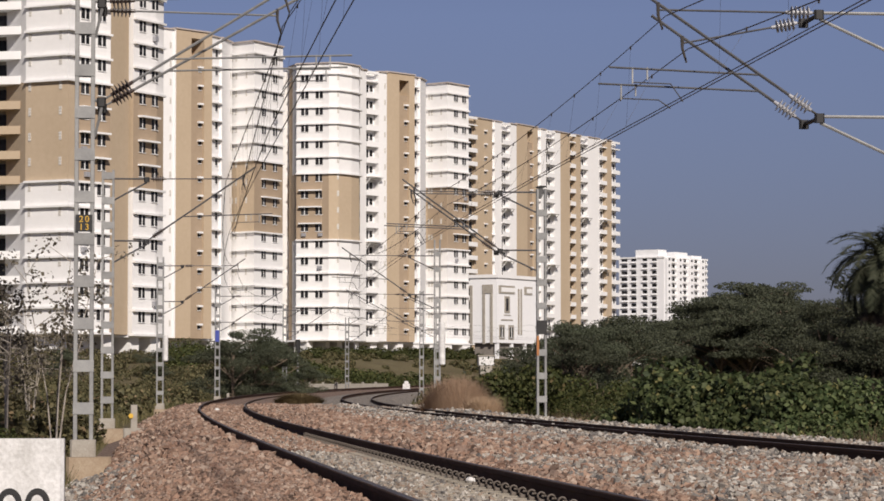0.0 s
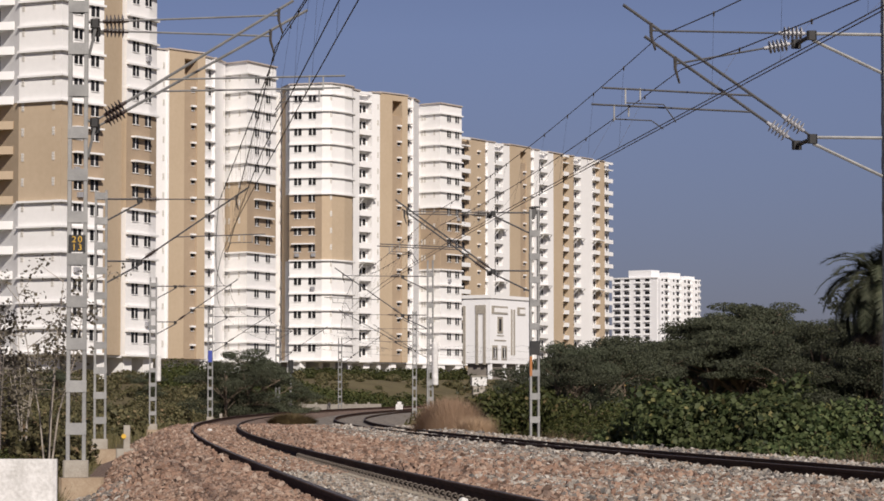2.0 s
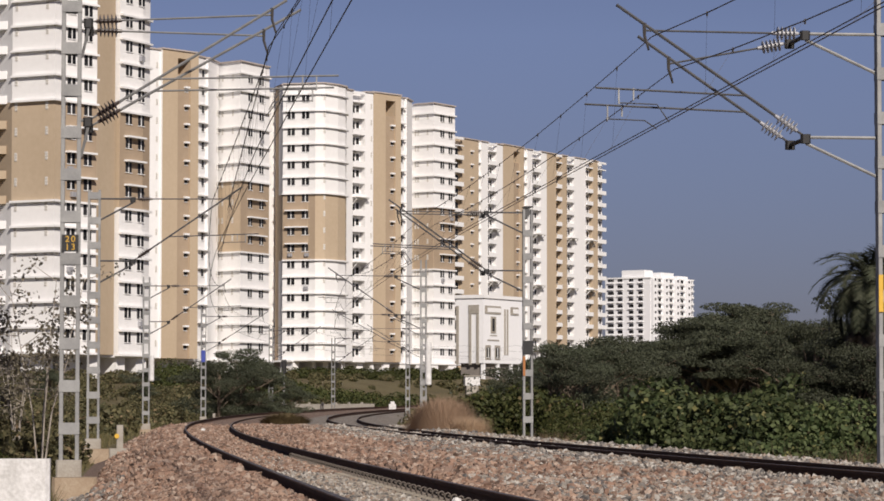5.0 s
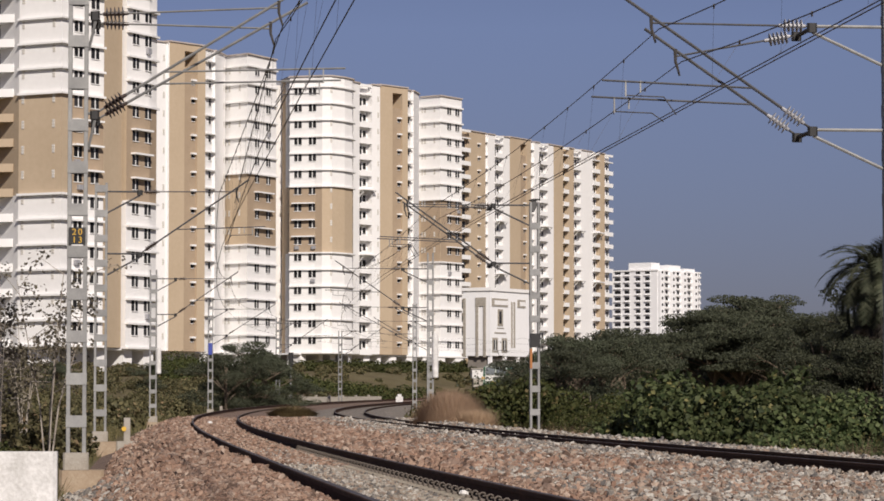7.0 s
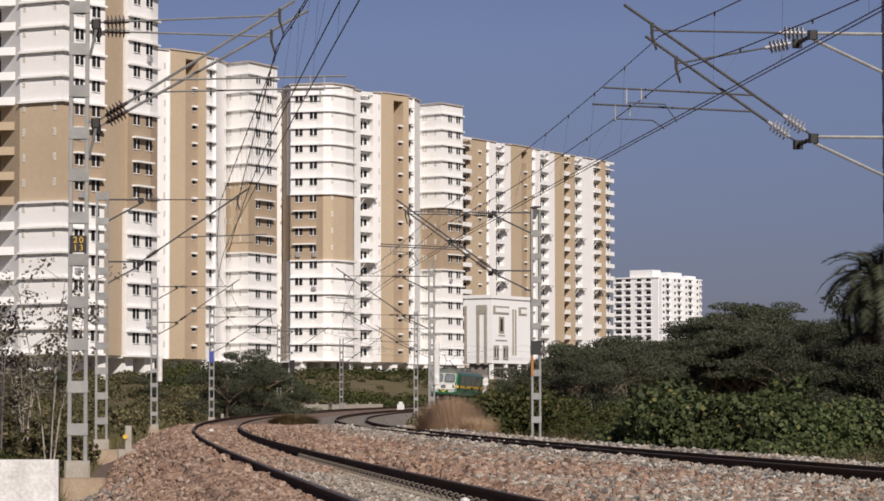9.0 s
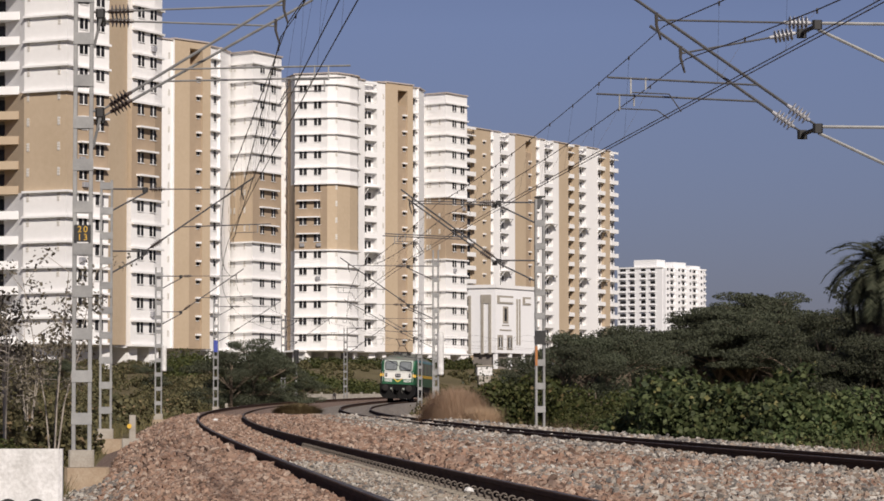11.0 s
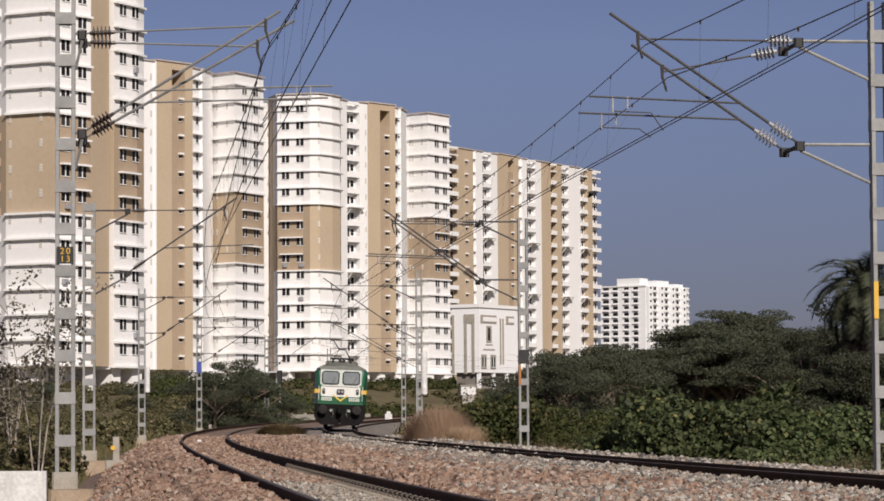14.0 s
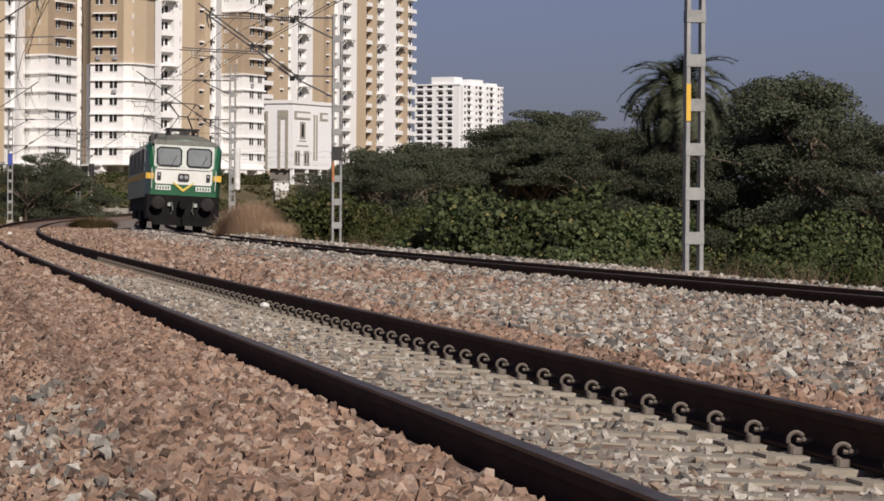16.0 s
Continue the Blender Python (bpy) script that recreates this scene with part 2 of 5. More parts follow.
# ---- shape helpers ----
class Geo:
    """Collects boxes, tubes and prisms into one mesh."""

    def __init__(self):
        self.v, self.f, self.mi = [], [], []

    def add(self, vs, fs, mi=0):
        k = len(self.v)
        self.v += [tuple(p) for p in vs]
        self.f += [tuple(k + i for i in q) for q in fs]
        self.mi += [mi] * len(fs)
        return self

    def box(self, x0, x1, y0, y1, z0, z1, m=None, mi=0, bev=0.0):
        b = min(bev, (x1 - x0) / 3, (y1 - y0) / 3)
        ring = [(x0 + b, y0), (x1 - b, y0), (x1, y0 + b), (x1, y1 - b), (x1 - b, y1), (x0 + b, y1), (x0, y1 - b), (x0, y0 + b)] if b else [(x0, y0), (x1, y0), (x1, y1), (x0, y1)]
        return self.prism(ring, z0, z1, m, mi)

    def prism(self, ring, z0, z1, m=None, mi=0):
        n = len(ring)
        vs = [Vector((x, y, z0)) for x, y in ring] + [Vector((x, y, z1)) for x, y in ring]
        if m:
            vs = [m @ p for p in vs]
        fs = [(i, (i + 1) % n, n + (i + 1) % n, n + i) for i in range(n)] + [tuple(range(n - 1, -1, -1)), tuple(range(n, 2 * n))]
        return self.add(vs, fs, mi)

    def tube(self, pts, r, sides=6, mi=0, r1=None):
        pts = [Vector(p) for p in pts]
        vs, fs = [], []
        for i, p in enumerate(pts):
            d = (pts[min(i + 1, len(pts) - 1)] - pts[max(i - 1, 0)]).normalized()
            a = d.cross(Vector((0, 0, 1)) if abs(d.z) < 0.9 else Vector((1, 0, 0))).normalized()
            b = d.cross(a)
            rr = r if r1 is None else r + (r1 - r) * i / max(1, len(pts) - 1)
            vs += [p + (a * math.cos(k * math.tau / sides) + b * math.sin(k * math.tau / sides)) * rr for k in range(sides)]
        for i in range(len(pts) - 1):
            fs += [(i * sides + k, i * sides + (k + 1) % sides, (i + 1) * sides + (k + 1) % sides, (i + 1) * sides + k) for k in range(sides)]
        fs += [tuple(range(sides - 1, -1, -1)), tuple(range((len(pts) - 1) * sides, len(pts) * sides))]
        return self.add(vs, fs, mi)

    def lathe(self, prof, base, axis, sides=10, mi=0):
        """Turns (radius, height) pairs about an axis that starts at base."""
        base, axis = Vector(base), Vector(axis).normalized()
        a = axis.cross(Vector((0, 0, 1)) if abs(axis.z) < 0.9 else Vector((1, 0, 0))).normalized()
        b = axis.cross(a)
        vs, fs = [], []
        for r, hh in prof:
            vs += [base + axis * hh + (a * math.cos(k * math.tau / sides) + b * math.sin(k * math.tau / sides)) * r for k in range(sides)]
        for i in range(len(prof) - 1):
            fs += [(i * sides + k, i * sides + (k + 1) % sides, (i + 1) * sides + (k + 1) % sides, (i + 1) * sides + k) for k in range(sides)]
        fs += [tuple(range(sides - 1, -1, -1)), tuple(range((len(prof) - 1) * sides, len(prof) * sides))]
        return self.add(vs, fs, mi)

    def mesh(self, name, *mats):
        me = bpy.data.meshes.new(name)
        me.from_pydata(self.v, [], self.f)
        for m in mats:
            me.materials.append(m)
        if len(mats) > 1:
            me.polygons.foreach_set("material_index", self.mi)
        me.update()
        return me


def part(name, geo, material, parent=None, label="", at=None):
    """Links a Geo or a mesh as one object under its thing."""
    mats = material if isinstance(material, (list, tuple)) else [material]
    me = geo if isinstance(geo, bpy.types.Mesh) else geo.mesh(name, *mats)
    ob = new(name, me)
    if parent:
        ob.parent = parent
    if at is not None:
        ob.matrix_basis = at
    return tagged(ob, label)


def thing(name, at, label, category, group="", kind=""):
    ob = new(name)
    ob.matrix_basis = at
    return tagged(ob, label, category, group, kind)


def lettering(text, size, align, material):
    """Flat raised letters of the built-in font, as a mesh."""
    cu = bpy.data.curves.new("letters", "FONT")
    cu.body, cu.size, cu.extrude, cu.align_x = text, size, 0.003, align
    ob = new("letters", cu)
    bpy.context.view_layer.update()
    me = bpy.data.meshes.new_from_object(ob.evaluated_get(bpy.context.evaluated_depsgraph_get()))
    bpy.data.objects.remove(ob)
    me.materials.clear()
    me.materials.append(material)
    return me


def fast_mesh(name, verts, faces, *mats):
    """A mesh from numpy arrays of triangles or quads."""
    me = bpy.data.meshes.new(name)
    nf, k = faces.shape
    me.vertices.add(len(verts))
    me.vertices.foreach_set("co", np.asarray(verts, np.float32).ravel())
    me.loops.add(nf * k)
    me.loops.foreach_set("vertex_index", np.asarray(faces, np.int32).ravel())
    me.polygons.add(nf)
    me.polygons.foreach_set("loop_start", np.arange(0, nf * k, k, dtype=np.int32))
    me.polygons.foreach_set("loop_total", np.full(nf, k, np.int32))
    me.polygons.foreach_set("use_smooth", np.zeros(nf, bool))
    for m in mats:
        me.materials.append(m)
    me.update(calc_edges=True)
    return me

# ---- the line of the two tracks ----
TH, K0, K1, GRADE = -0.10092, -0.000127, 0.001868 / 300, 1.556e-5
CX0, TRACK2, GAUGE = 2.571, 6.52, 0.8715
_S = np.arange(-60.0, 640.0, 0.5)
_H = TH + K0 * _S + K1 * _S * np.abs(_S) / 2 * (_S > 0)
_X = np.cumsum(np.sin(_H) * 0.5)
_Y = np.cumsum(np.cos(_H) * 0.5)
_X += CX0 - np.interp(0, _S, _X)
_Y -= np.interp(0, _S, _Y)
CANT = 0.039 / GAUGE


def line(s, off=0.0, dz=0.0):
    """A place beside the near track: s metres along it, off metres to its right, dz over its rails."""
    h = np.interp(s, _S, _H)
    x = np.interp(s, _S, _X) + np.cos(h) * off
    y = np.interp(s, _S, _Y) - np.sin(h) * off
    return Vector((x, y, GRADE * s * abs(s) + dz))


def heading(s):
    return float(np.interp(s, _S, _H))


def at_line(s, off=0.0, dz=0.0, turn=0.0):
    """A pose beside the track: x to its right, y along it."""
    return Matrix.Translation(line(s, off, dz)) @ Matrix.Rotation(-heading(s) + radians(turn), 4, "Z")


def smooth(a, b, x):
    t = np.clip((x - a) / (b - a), 0, 1)
    return t * t * (3 - 2 * t)


def ground_z(x, y):
    """Height of the natural ground: level with the foot of the bank, rising to the housing estate."""
    s = np.clip(y, -60, 600)
    off = x - np.interp(s, _Y, _X)
    z = GRADE * s * np.abs(s) - 0.85
    far = smooth(8, 40, np.abs(off - 3))
    z = z + far * 3.6 * smooth(200, 350, y) + far * 0.25 * np.sin(x * 0.11) * np.cos(y * 0.07)
    return np.where(y > 600, np.maximum(z, 9.0), z)


xs = np.concatenate([[-4000, -2000, -900, -450], np.arange(-240, 260, 8.0), [350, 500, 900, 2000, 4000]])
ys = np.concatenate([[-4000, -1500, -500, -200], np.arange(-60, 480, 6.0), np.arange(480, 1000, 30.0), [1300, 2000, 4500]])
gx, gy = np.meshgrid(xs, ys)
gz = ground_z(gx, gy)
idx = np.arange(len(xs) * len(ys)).reshape(gx.shape)
quads = np.stack([idx[:-1, :-1], idx[:-1, 1:], idx[1:, 1:], idx[1:, :-1]], -1).reshape(-1, 4)
tagged(part("ground", fast_mesh("ground", np.stack([gx, gy, gz], -1).reshape(-1, 3), quads, M_EARTH), M_EARTH), "dry brown earth beside the railway", "ground", kind="structure")


def clear_of_line(x, y):
    """True where no track runs."""
    off = x - np.interp(y, _Y, _X)
    return (off < -5.2) | (off > TRACK2 + 4.0)


def strip(name, prof, s0, s1, step, material):
    """A bank drawn out along the line from a cross-section of (off, dz)."""
    ss = np.arange(s0, s1, step)
    v = np.array([line(s, o, z) for s in ss for o, z in prof])
    k = len(prof)
    ii = np.arange(len(ss) * k).reshape(-1, k)
    q = np.stack([ii[:-1, :-1], ii[:-1, 1:], ii[1:, 1:], ii[1:, :-1]], -1).reshape(-1, 4)
    return part(name, fast_mesh(name, v, q, material), material)


LEFT_BANK = [(-3.9, -0.98), (-3.1, -0.70), (-2.5, -0.41), (-1.9, -0.15), (-1.3, -0.07), (-0.97, -0.055), (-0.76, -0.165), (0.0, -0.205), (0.76, -0.25), (0.92, -0.25), (0.99, -0.10), (1.3, -0.07), (2.2, -0.09), (3.1, -0.13), (4.3, -0.11)]
RIGHT_BANK = [(4.3, -0.11), (TRACK2 - 1.6, -0.09), (TRACK2 - 1.02, -0.10), (TRACK2 - 0.7, -0.2), (TRACK2 + 0.7, -0.22), (TRACK2 + 1.0, -0.15), (TRACK2 + 2.0, -0.13), (TRACK2 + 4.2, -0.95)]
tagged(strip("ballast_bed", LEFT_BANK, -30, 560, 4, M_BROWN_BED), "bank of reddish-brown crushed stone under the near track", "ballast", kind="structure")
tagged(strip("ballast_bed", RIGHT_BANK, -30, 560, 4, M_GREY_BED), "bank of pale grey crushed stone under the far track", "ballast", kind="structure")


def bank_z(off):
    prof = LEFT_BANK + RIGHT_BANK[1:]
    return np.interp(off, [p[0] for p in prof], [p[1] for p in prof])


# loose crushed stones on the banks
rng = np.random.default_rng(5)
cube = np.array([(-1, -1, -1), (1, -1, -1), (1, 1, -1), (-1, 1, -1), (-1, -1, 1), (1, -1, 1), (1, 1, 1), (-1, 1, 1)], float)
cube_t = np.array([(0, 2, 1), (0, 3, 2), (4, 5, 6), (4, 6, 7), (0, 1, 5), (0, 5, 4), (1, 2, 6), (1, 6, 5), (2, 3, 7), (2, 7, 6), (3, 0, 4), (3, 4, 7)])


def scatter(name, n, s_lo, s_hi, o_lo, o_hi, size, material, label, keep=None, lift=0.35):
    s = s_lo + (s_hi - s_lo) * rng.random(n) ** 1.35
    o = o_lo + (o_hi - o_lo) * rng.random(n)
    if keep is not None:
        k = keep(s, o)
        s, o = s[k], o[k]
        n = len(s)
    hd = np.interp(s, _S, _H)
    px = np.interp(s, _S, _X) + np.cos(hd) * o
    py = np.interp(s, _S, _Y) - np.sin(hd) * o
    r = size * (0.45 + 0.85 * rng.random(n)) * (1 + s / 120)
    lump = 0.018 * (1 + np.sin(s * 2.3 + o * 1.7) * np.sin(o * 3.1 - s * 1.1))
    pz = GRADE * s * s + bank_z(o) + r * lift + lump * (np.abs(o) > 1.6)
    v = cube[None] * (1 + 0.85 * (rng.random((n, 8, 3)) - 0.5)) * 0.62
    v = v * (np.array([1.0, 0.8, 0.6]) * (0.75 + 0.5 * rng.random((n, 1, 3))))
    q = rng.normal(size=(n, 4))
    q /= np.linalg.norm(q, axis=1, keepdims=True)
    w, x, y, z = q.T
    R = np.stack([1 - 2 * (y * y + z * z), 2 * (x * y - z * w), 2 * (x * z + y * w), 2 * (x * y + z * w), 1 - 2 * (x * x + z * z), 2 * (y * z - x * w), 2 * (x * z - y * w), 2 * (y * z + x * w), 1 - 2 * (x * x + y * y)], -1).reshape(n, 3, 3)
    v = np.einsum("nij,nkj->nki", R, v) * r[:, None, None] + np.stack([px, py, pz], -1)[:, None]
    f = (cube_t[None] + 8 * np.arange(n)[:, None, None]).reshape(-1, 3)
    return tagged(part(name, fast_mesh(name, v.reshape(-1, 3), f, material), material), label, "ballast", kind="stuff")


def off_rails(s, o):
    """Leaves rails and sleepers free."""
    r1 = np.abs(np.abs(o) - GAUGE) > 0.13
    r2 = np.abs(np.abs(o - TRACK2) - GAUGE) > 0.15
    return r1 & r2

# ---- rails, sleepers, clips ----
RAIL_PROF = {
    "rail_foot": [(-0.075, -0.172), (0.075, -0.172), (0.075, -0.160), (0.020, -0.143), (-0.020, -0.143), (-0.075, -0.160)],
    "rail_web": [(0.014, -0.145), (0.010, -0.130), (0.010, -0.050), (-0.010, -0.050), (-0.010, -0.130), (-0.014, -0.145)],
    "rail_head": [(0.010, -0.052), (0.036, -0.040), (0.036, -0.008), (0.028, 0.0), (-0.028, 0.0), (-0.036, -0.008), (-0.036, -0.040), (-0.010, -0.052)],
}


def rail(off, label, lift):
    """One running rail: foot, web and head drawn out along the line."""
    ob = thing("rail", pose(0, 0, 0), label, "rail", "running rails")
    ss = np.concatenate([np.arange(-12, 120, 2.0), np.arange(120, 600, 4.0)])
    for name, prof in RAIL_PROF.items():
        k = len(prof)
        v = np.array([line(s, off + o, z + lift) for s in ss for o, z in prof])
        ii = np.arange(len(ss) * k).reshape(-1, k)
        jj = np.roll(ii, -1, axis=1)
        quads = np.stack([ii[:-1], jj[:-1], jj[1:], ii[1:]], -1)
        me = fast_mesh(name, v, quads.reshape(-1, 4), M_RAIL, M_RAILTOP)
        worn = np.zeros(quads.shape[:2], np.int32)
        if name == "rail_head":
            worn[:, 3] = 1
        me.polygons.foreach_set("material_index", worn.ravel())
        part(name, me, M_RAIL, ob, "worn running surface" if name == "rail_head" else "")


for base, which in ((0.0, "near"), (TRACK2, "far")):
    rail(base - GAUGE, f"dark rusty steel rail, outer rail of the {which} track", 0.039)
    rail(base + GAUGE, f"dark rusty steel rail, inner rail of the {which} track", -0.039)

sl = Geo()
sl.box(-1.37, -0.62, -0.125, 0.125, -0.21, 0.0, bev=0.03).box(0.62, 1.37, -0.125, 0.125, -0.21, 0.0, bev=0.03).box(-0.62, 0.62, -0.11, 0.11, -0.22, -0.015)
sleeper_me = sl.mesh("sleeper", M_SLEEPER)
cl = Geo()
ring = [(0.030 * math.cos(a) + 0.005, 0.010 * math.sin(a * 0.5), 0.030 * math.sin(a) + 0.045) for a in np.linspace(-1.5, 3.25, 14)]
cl.tube(ring, 0.009, 6).tube([(0.002, 0.0, 0.045), (-0.03, 0.0, 0.042), (-0.058, 0.01, 0.05)], 0.009, 5).box(-0.02, 0.03, -0.03, 0.03, -0.01, 0.018, bev=0.01)
clip_me = cl.mesh("rail_clip", M_CLIP)
for track, s_end in ((0.0, 135), (TRACK2, 60)):
    s = (19.4475 % 0.602) - 0.09
    while s < s_end:
        tilt = Matrix.Rotation(math.atan(CANT), 4, "Y")
        m = at_line(s, track, -0.183) @ tilt
        ob = tagged(part("sleeper", sleeper_me, M_SLEEPER, None, "", m), "pale grey concrete sleeper laid in crushed stone", "sleeper", "concrete sleepers")
        if s < 60:
            for side in (-1, 1):
                part("rail_clip", clip_me, M_CLIP, ob, "", pose(side * (GAUGE - 0.105), 0, 0.012, 0, 0, 180 if side == 1 else 0))
        s += 0.602

# ---- overhead line ----
def lattice_mast(m, height, label, width=0.34, foot=0.5, plate="", deep=0.2):
    """Two channel legs with batten plates, on a concrete foot; x faces the track."""
    ob = thing("overhead_line_mast", m, label, "mast", "overhead line masts")
    w = width / 2
    for sx in (-1, 1):
        g = Geo()
        x = sx * w
        g.box(x - 0.035, x + 0.035, -deep / 2, deep / 2, 0, height, bev=0.006)
        part("leg", g, M_GALV, ob)
    z, k = 0.45, 0
    while z < height - 0.2:
        g = Geo().box(-w - 0.038, w + 0.038, -deep / 2 - 0.012, -deep / 2 - 0.002, z, z + 0.20)
        part("batten_plate", g, M_GALV, ob)
        part("batten_plate", Geo().box(-w - 0.038, w + 0.038, deep / 2 + 0.002, deep / 2 + 0.012, z, z + 0.20), M_GALV, ob)
        z += 0.72
    part("concrete_foot", Geo().box(-w - 0.08, w + 0.08, -0.24, 0.24, -foot, 0.02, bev=0.03), M_CONC, ob, "grey concrete foot")
    part("foundation_block", Geo().box(-w - 0.14, w + 0.34, -0.42, 0.42, -foot - 0.7, -foot - 0.004, bev=0.05), M_FOOT, ob, "stained foundation block")
    if plate:
        p = part("number_plate", Geo().box(-0.14, 0.14, -deep / 2 - 0.04, -deep / 2 - 0.03, 3.55, 3.84), M_BLACK, ob, "black plate with yellow marks")
        for text, z in zip(plate.split("/"), (3.715, 3.58)):
            for digit, dx in zip(text, (-0.05, 0.05)):
                part("numeral", lettering(digit, 0.15, "CENTER", M_YELLOW), M_YELLOW, p, "yellow numeral", pose(dx, -deep / 2 - 0.044, z, 90, 0, 0))
    return ob


def insulator(a, b, r=0.075, sheds=6, pale=False):
    a, b = Vector(a), Vector(b)
    n = (b - a).length
    prof = [(0.03, 0)]
    for i in range(sheds):
        t = n * (0.12 + 0.76 * i / sheds)
        prof += [(0.035, t), (r, t + n * 0.03), (r, t + n * 0.05), (0.035, t + n * 0.09)]
    prof += [(0.03, n)]
    return Geo().lathe(prof, a, b - a, 10)


def cantilever(mast, side, reach, top, low, out=1.05, twin=False, pale=False, shed=0.085, tube=None, ends=None):
    """Bracket that carries the wires: outriggers, insulators, stay and bracket tube, register arm. side: the way to the track on x."""
    skin = M_PALEINSUL if pale else M_INSUL
    tube = tube or M_TUBE_SHADED
    o = side * (0.17 + out)
    gap = 1.15
    for z in (low, top):
        part("outrigger", Geo().tube([(side * 0.17, 0, z), (o, 0, z)], 0.028, 6).tube([(side * 0.17, 0, z - 0.62), (o, 0, z - 0.10)], 0.028, 6), M_GALV if pale else tube, mast)
        g = Geo()
        for dy in ((0.0,) if not twin else (0.0, gap)):
            g.box(o - 0.09, o + 0.07, dy - 0.05, dy + 0.05, z - 0.10, z + 0.05, bev=0.03)
        if twin:
            g.tube([(o, 0, z - 0.02), (o, gap, z - 0.02)], 0.035, 6)
        part("clamp", g, M_BLACK, mast)
    for dy in ((0.0,) if not twin else (0.0, gap)):
        far, high, over = (ends[1 if dy else 0] if ends else (reach, top, 0.08 if dy else 0.45))
        tip = Vector((side * far, dy, high + 0.12))
        foot = Vector((o, dy, low))
        d = (tip - foot).normalized()
        part("insulator", insulator(foot + d * 0.18, foot + d * 0.62, shed, 5), skin, mast)
        part("bracket_tube", Geo().tube([foot, foot + d * 0.18], 0.02, 6).tube([foot + d * 0.62, tip + d * over], 0.027, 6), tube, mast)
        q = Vector((o, dy, top))
        hold = Vector((side * far, dy, high + 0.02))
        e = (hold - q).normalized()
        part("insulator", insulator(q + e * 0.12, q + e * 0.56, shed, 5), skin, mast)
        part("stay_tube", Geo().tube([q, q + e * 0.12], 0.018, 6).tube([q + e * 0.56, hold], 0.018, 6), tube, mast)
        part("wire_clamp", Geo().tube([hold + Vector((0, 0, 0.12)), hold + Vector((0, 0, -0.08)), hold + Vector((0.07, 0, -0.32))], 0.035, 6, r1=0.018), M_DARKSTEEL, mast)
        a = foot + d * ((tip - foot).length * 0.37)
        end = side * (reach + 0.85)
        part("register_tube", Geo().tube([a, (end, dy, a.z + 0.10)], 0.018, 6), tube, mast)
        part("drop_bracket", Geo().box(end - side * 0.38 - 0.012, end - side * 0.38 + 0.012, dy - 0.012, dy + 0.012, a.z - 0.16, a.z + 0.1), M_GALV, mast)
        part("drop_bracket", Geo().box(end - side * 0.62 - 0.012, end - side * 0.62 + 0.012, dy - 0.012, dy + 0.012, a.z - 0.1, a.z + 0.1), M_GALV, mast)
        part("steady_arm", Geo().tube([(end - side * 0.38, dy, a.z - 0.14), (end - side * 1.0, dy, a.z - 0.16), (side * (reach - 0.35), dy, low + 0.22)], 0.011, 5), M_TUBE_SHADED, mast)


MAST_L = [(52, -3.42, 8.4), (88, -3.6, 7.2), (153, -3.6, 7.4), (210, -3.8, 7.6), (258, -3.6, 7.4), (297, -3.6, 7.0)]
MAST_R = [(48, 3.15, 7.6), (93, 3.2, 7.05), (140, 3.3, 7.7), (205, 4.0, 7.2), (250, 3.6, 7.4)]
for i, (s, o, hh) in enumerate(MAST_L):
    m = lattice_mast(at_line(s, o, -0.15), hh, "grey galvanised lattice mast " + ("with a black and yellow plate" if i < 2 else "on a stained concrete foot"), 0.30 if i else 0.27, 0.27, "20/13" if i == 0 else "", 0.22)
    if i == 2:
        part("counterweight", Geo().lathe([(0.10, 0), (0.13, 0.04), (0.13, 1.26), (0.10, 1.3)], (0.28, -0.1, 2.15), (0, 0, 1), 12), M_WHITEPAINT, m, "white counterweight cylinder")
    if i == 3:
        part("blue_plate", Geo().box(-0.14, 0.14, -0.15, -0.13, 3.8, 4.6), M_BLUE, m, "small blue plate")
    cantilever(m, 1, -o + 0.3, 6.95 if i else 7.5, 5.15 if i else 5.8, 0.95 if i else 0.12, i == 0, False, 0.085 if i else 0.115, None if i else M_TUBE_LIT, None if i else [(3.42, 7.64, 0.3), (3.33, 7.42, 0.75)])
for i, (s, o, hh) in enumerate(MAST_R):
    m = lattice_mast(at_line(s, TRACK2 + o - (0.1 if i else -0.08), -0.15), hh, "grey galvanised lattice mast beside the far track" + (", with a yellow band" if i == 0 else ", with a black plate" if i == 1 else ""), 0.24, 0.3)
    cantilever(m, -1, o + 0.75, 6.95, 5.15 + 0.12 * (i == 0), 1.1 if i else 1.14, i < 2, i == 0, 0.085 if i else 0.11, None, None if i else [(o + 0.80, 6.95, 0.55), (o + 0.20, 6.55, 0.62)])
    if i == 2:
        part("counterweight", Geo().lathe([(0.12, 0), (0.15, 0.04), (0.15, 1.9), (0.12, 2.0)], (0.22, -0.1, 1.9), (0, 0, 1), 12), M_WHITEPAINT, m, "white counterweight cylinder")
    if i == 0:
        part("yellow_band", Geo().box(-0.16, -0.085, -0.125, -0.11, 2.45, 3.05), M_YELLOW, m, "yellow painted band")
    if i == 1:
        part("black_plate", Geo().box(-0.15, 0.15, -0.13, -0.116, 2.55, 2.98), M_BLACK, m, "small black plate")
        part("yellow_band", Geo().box(-0.16, -0.085, -0.125, -0.11, 1.9, 2.5), M_ORANGE, m, "orange painted band")


def wire(name, pts, r, label):
    tagged(part(name, Geo().tube(pts, r, 4), M_WIRE), label, "wire", "overhead wires")


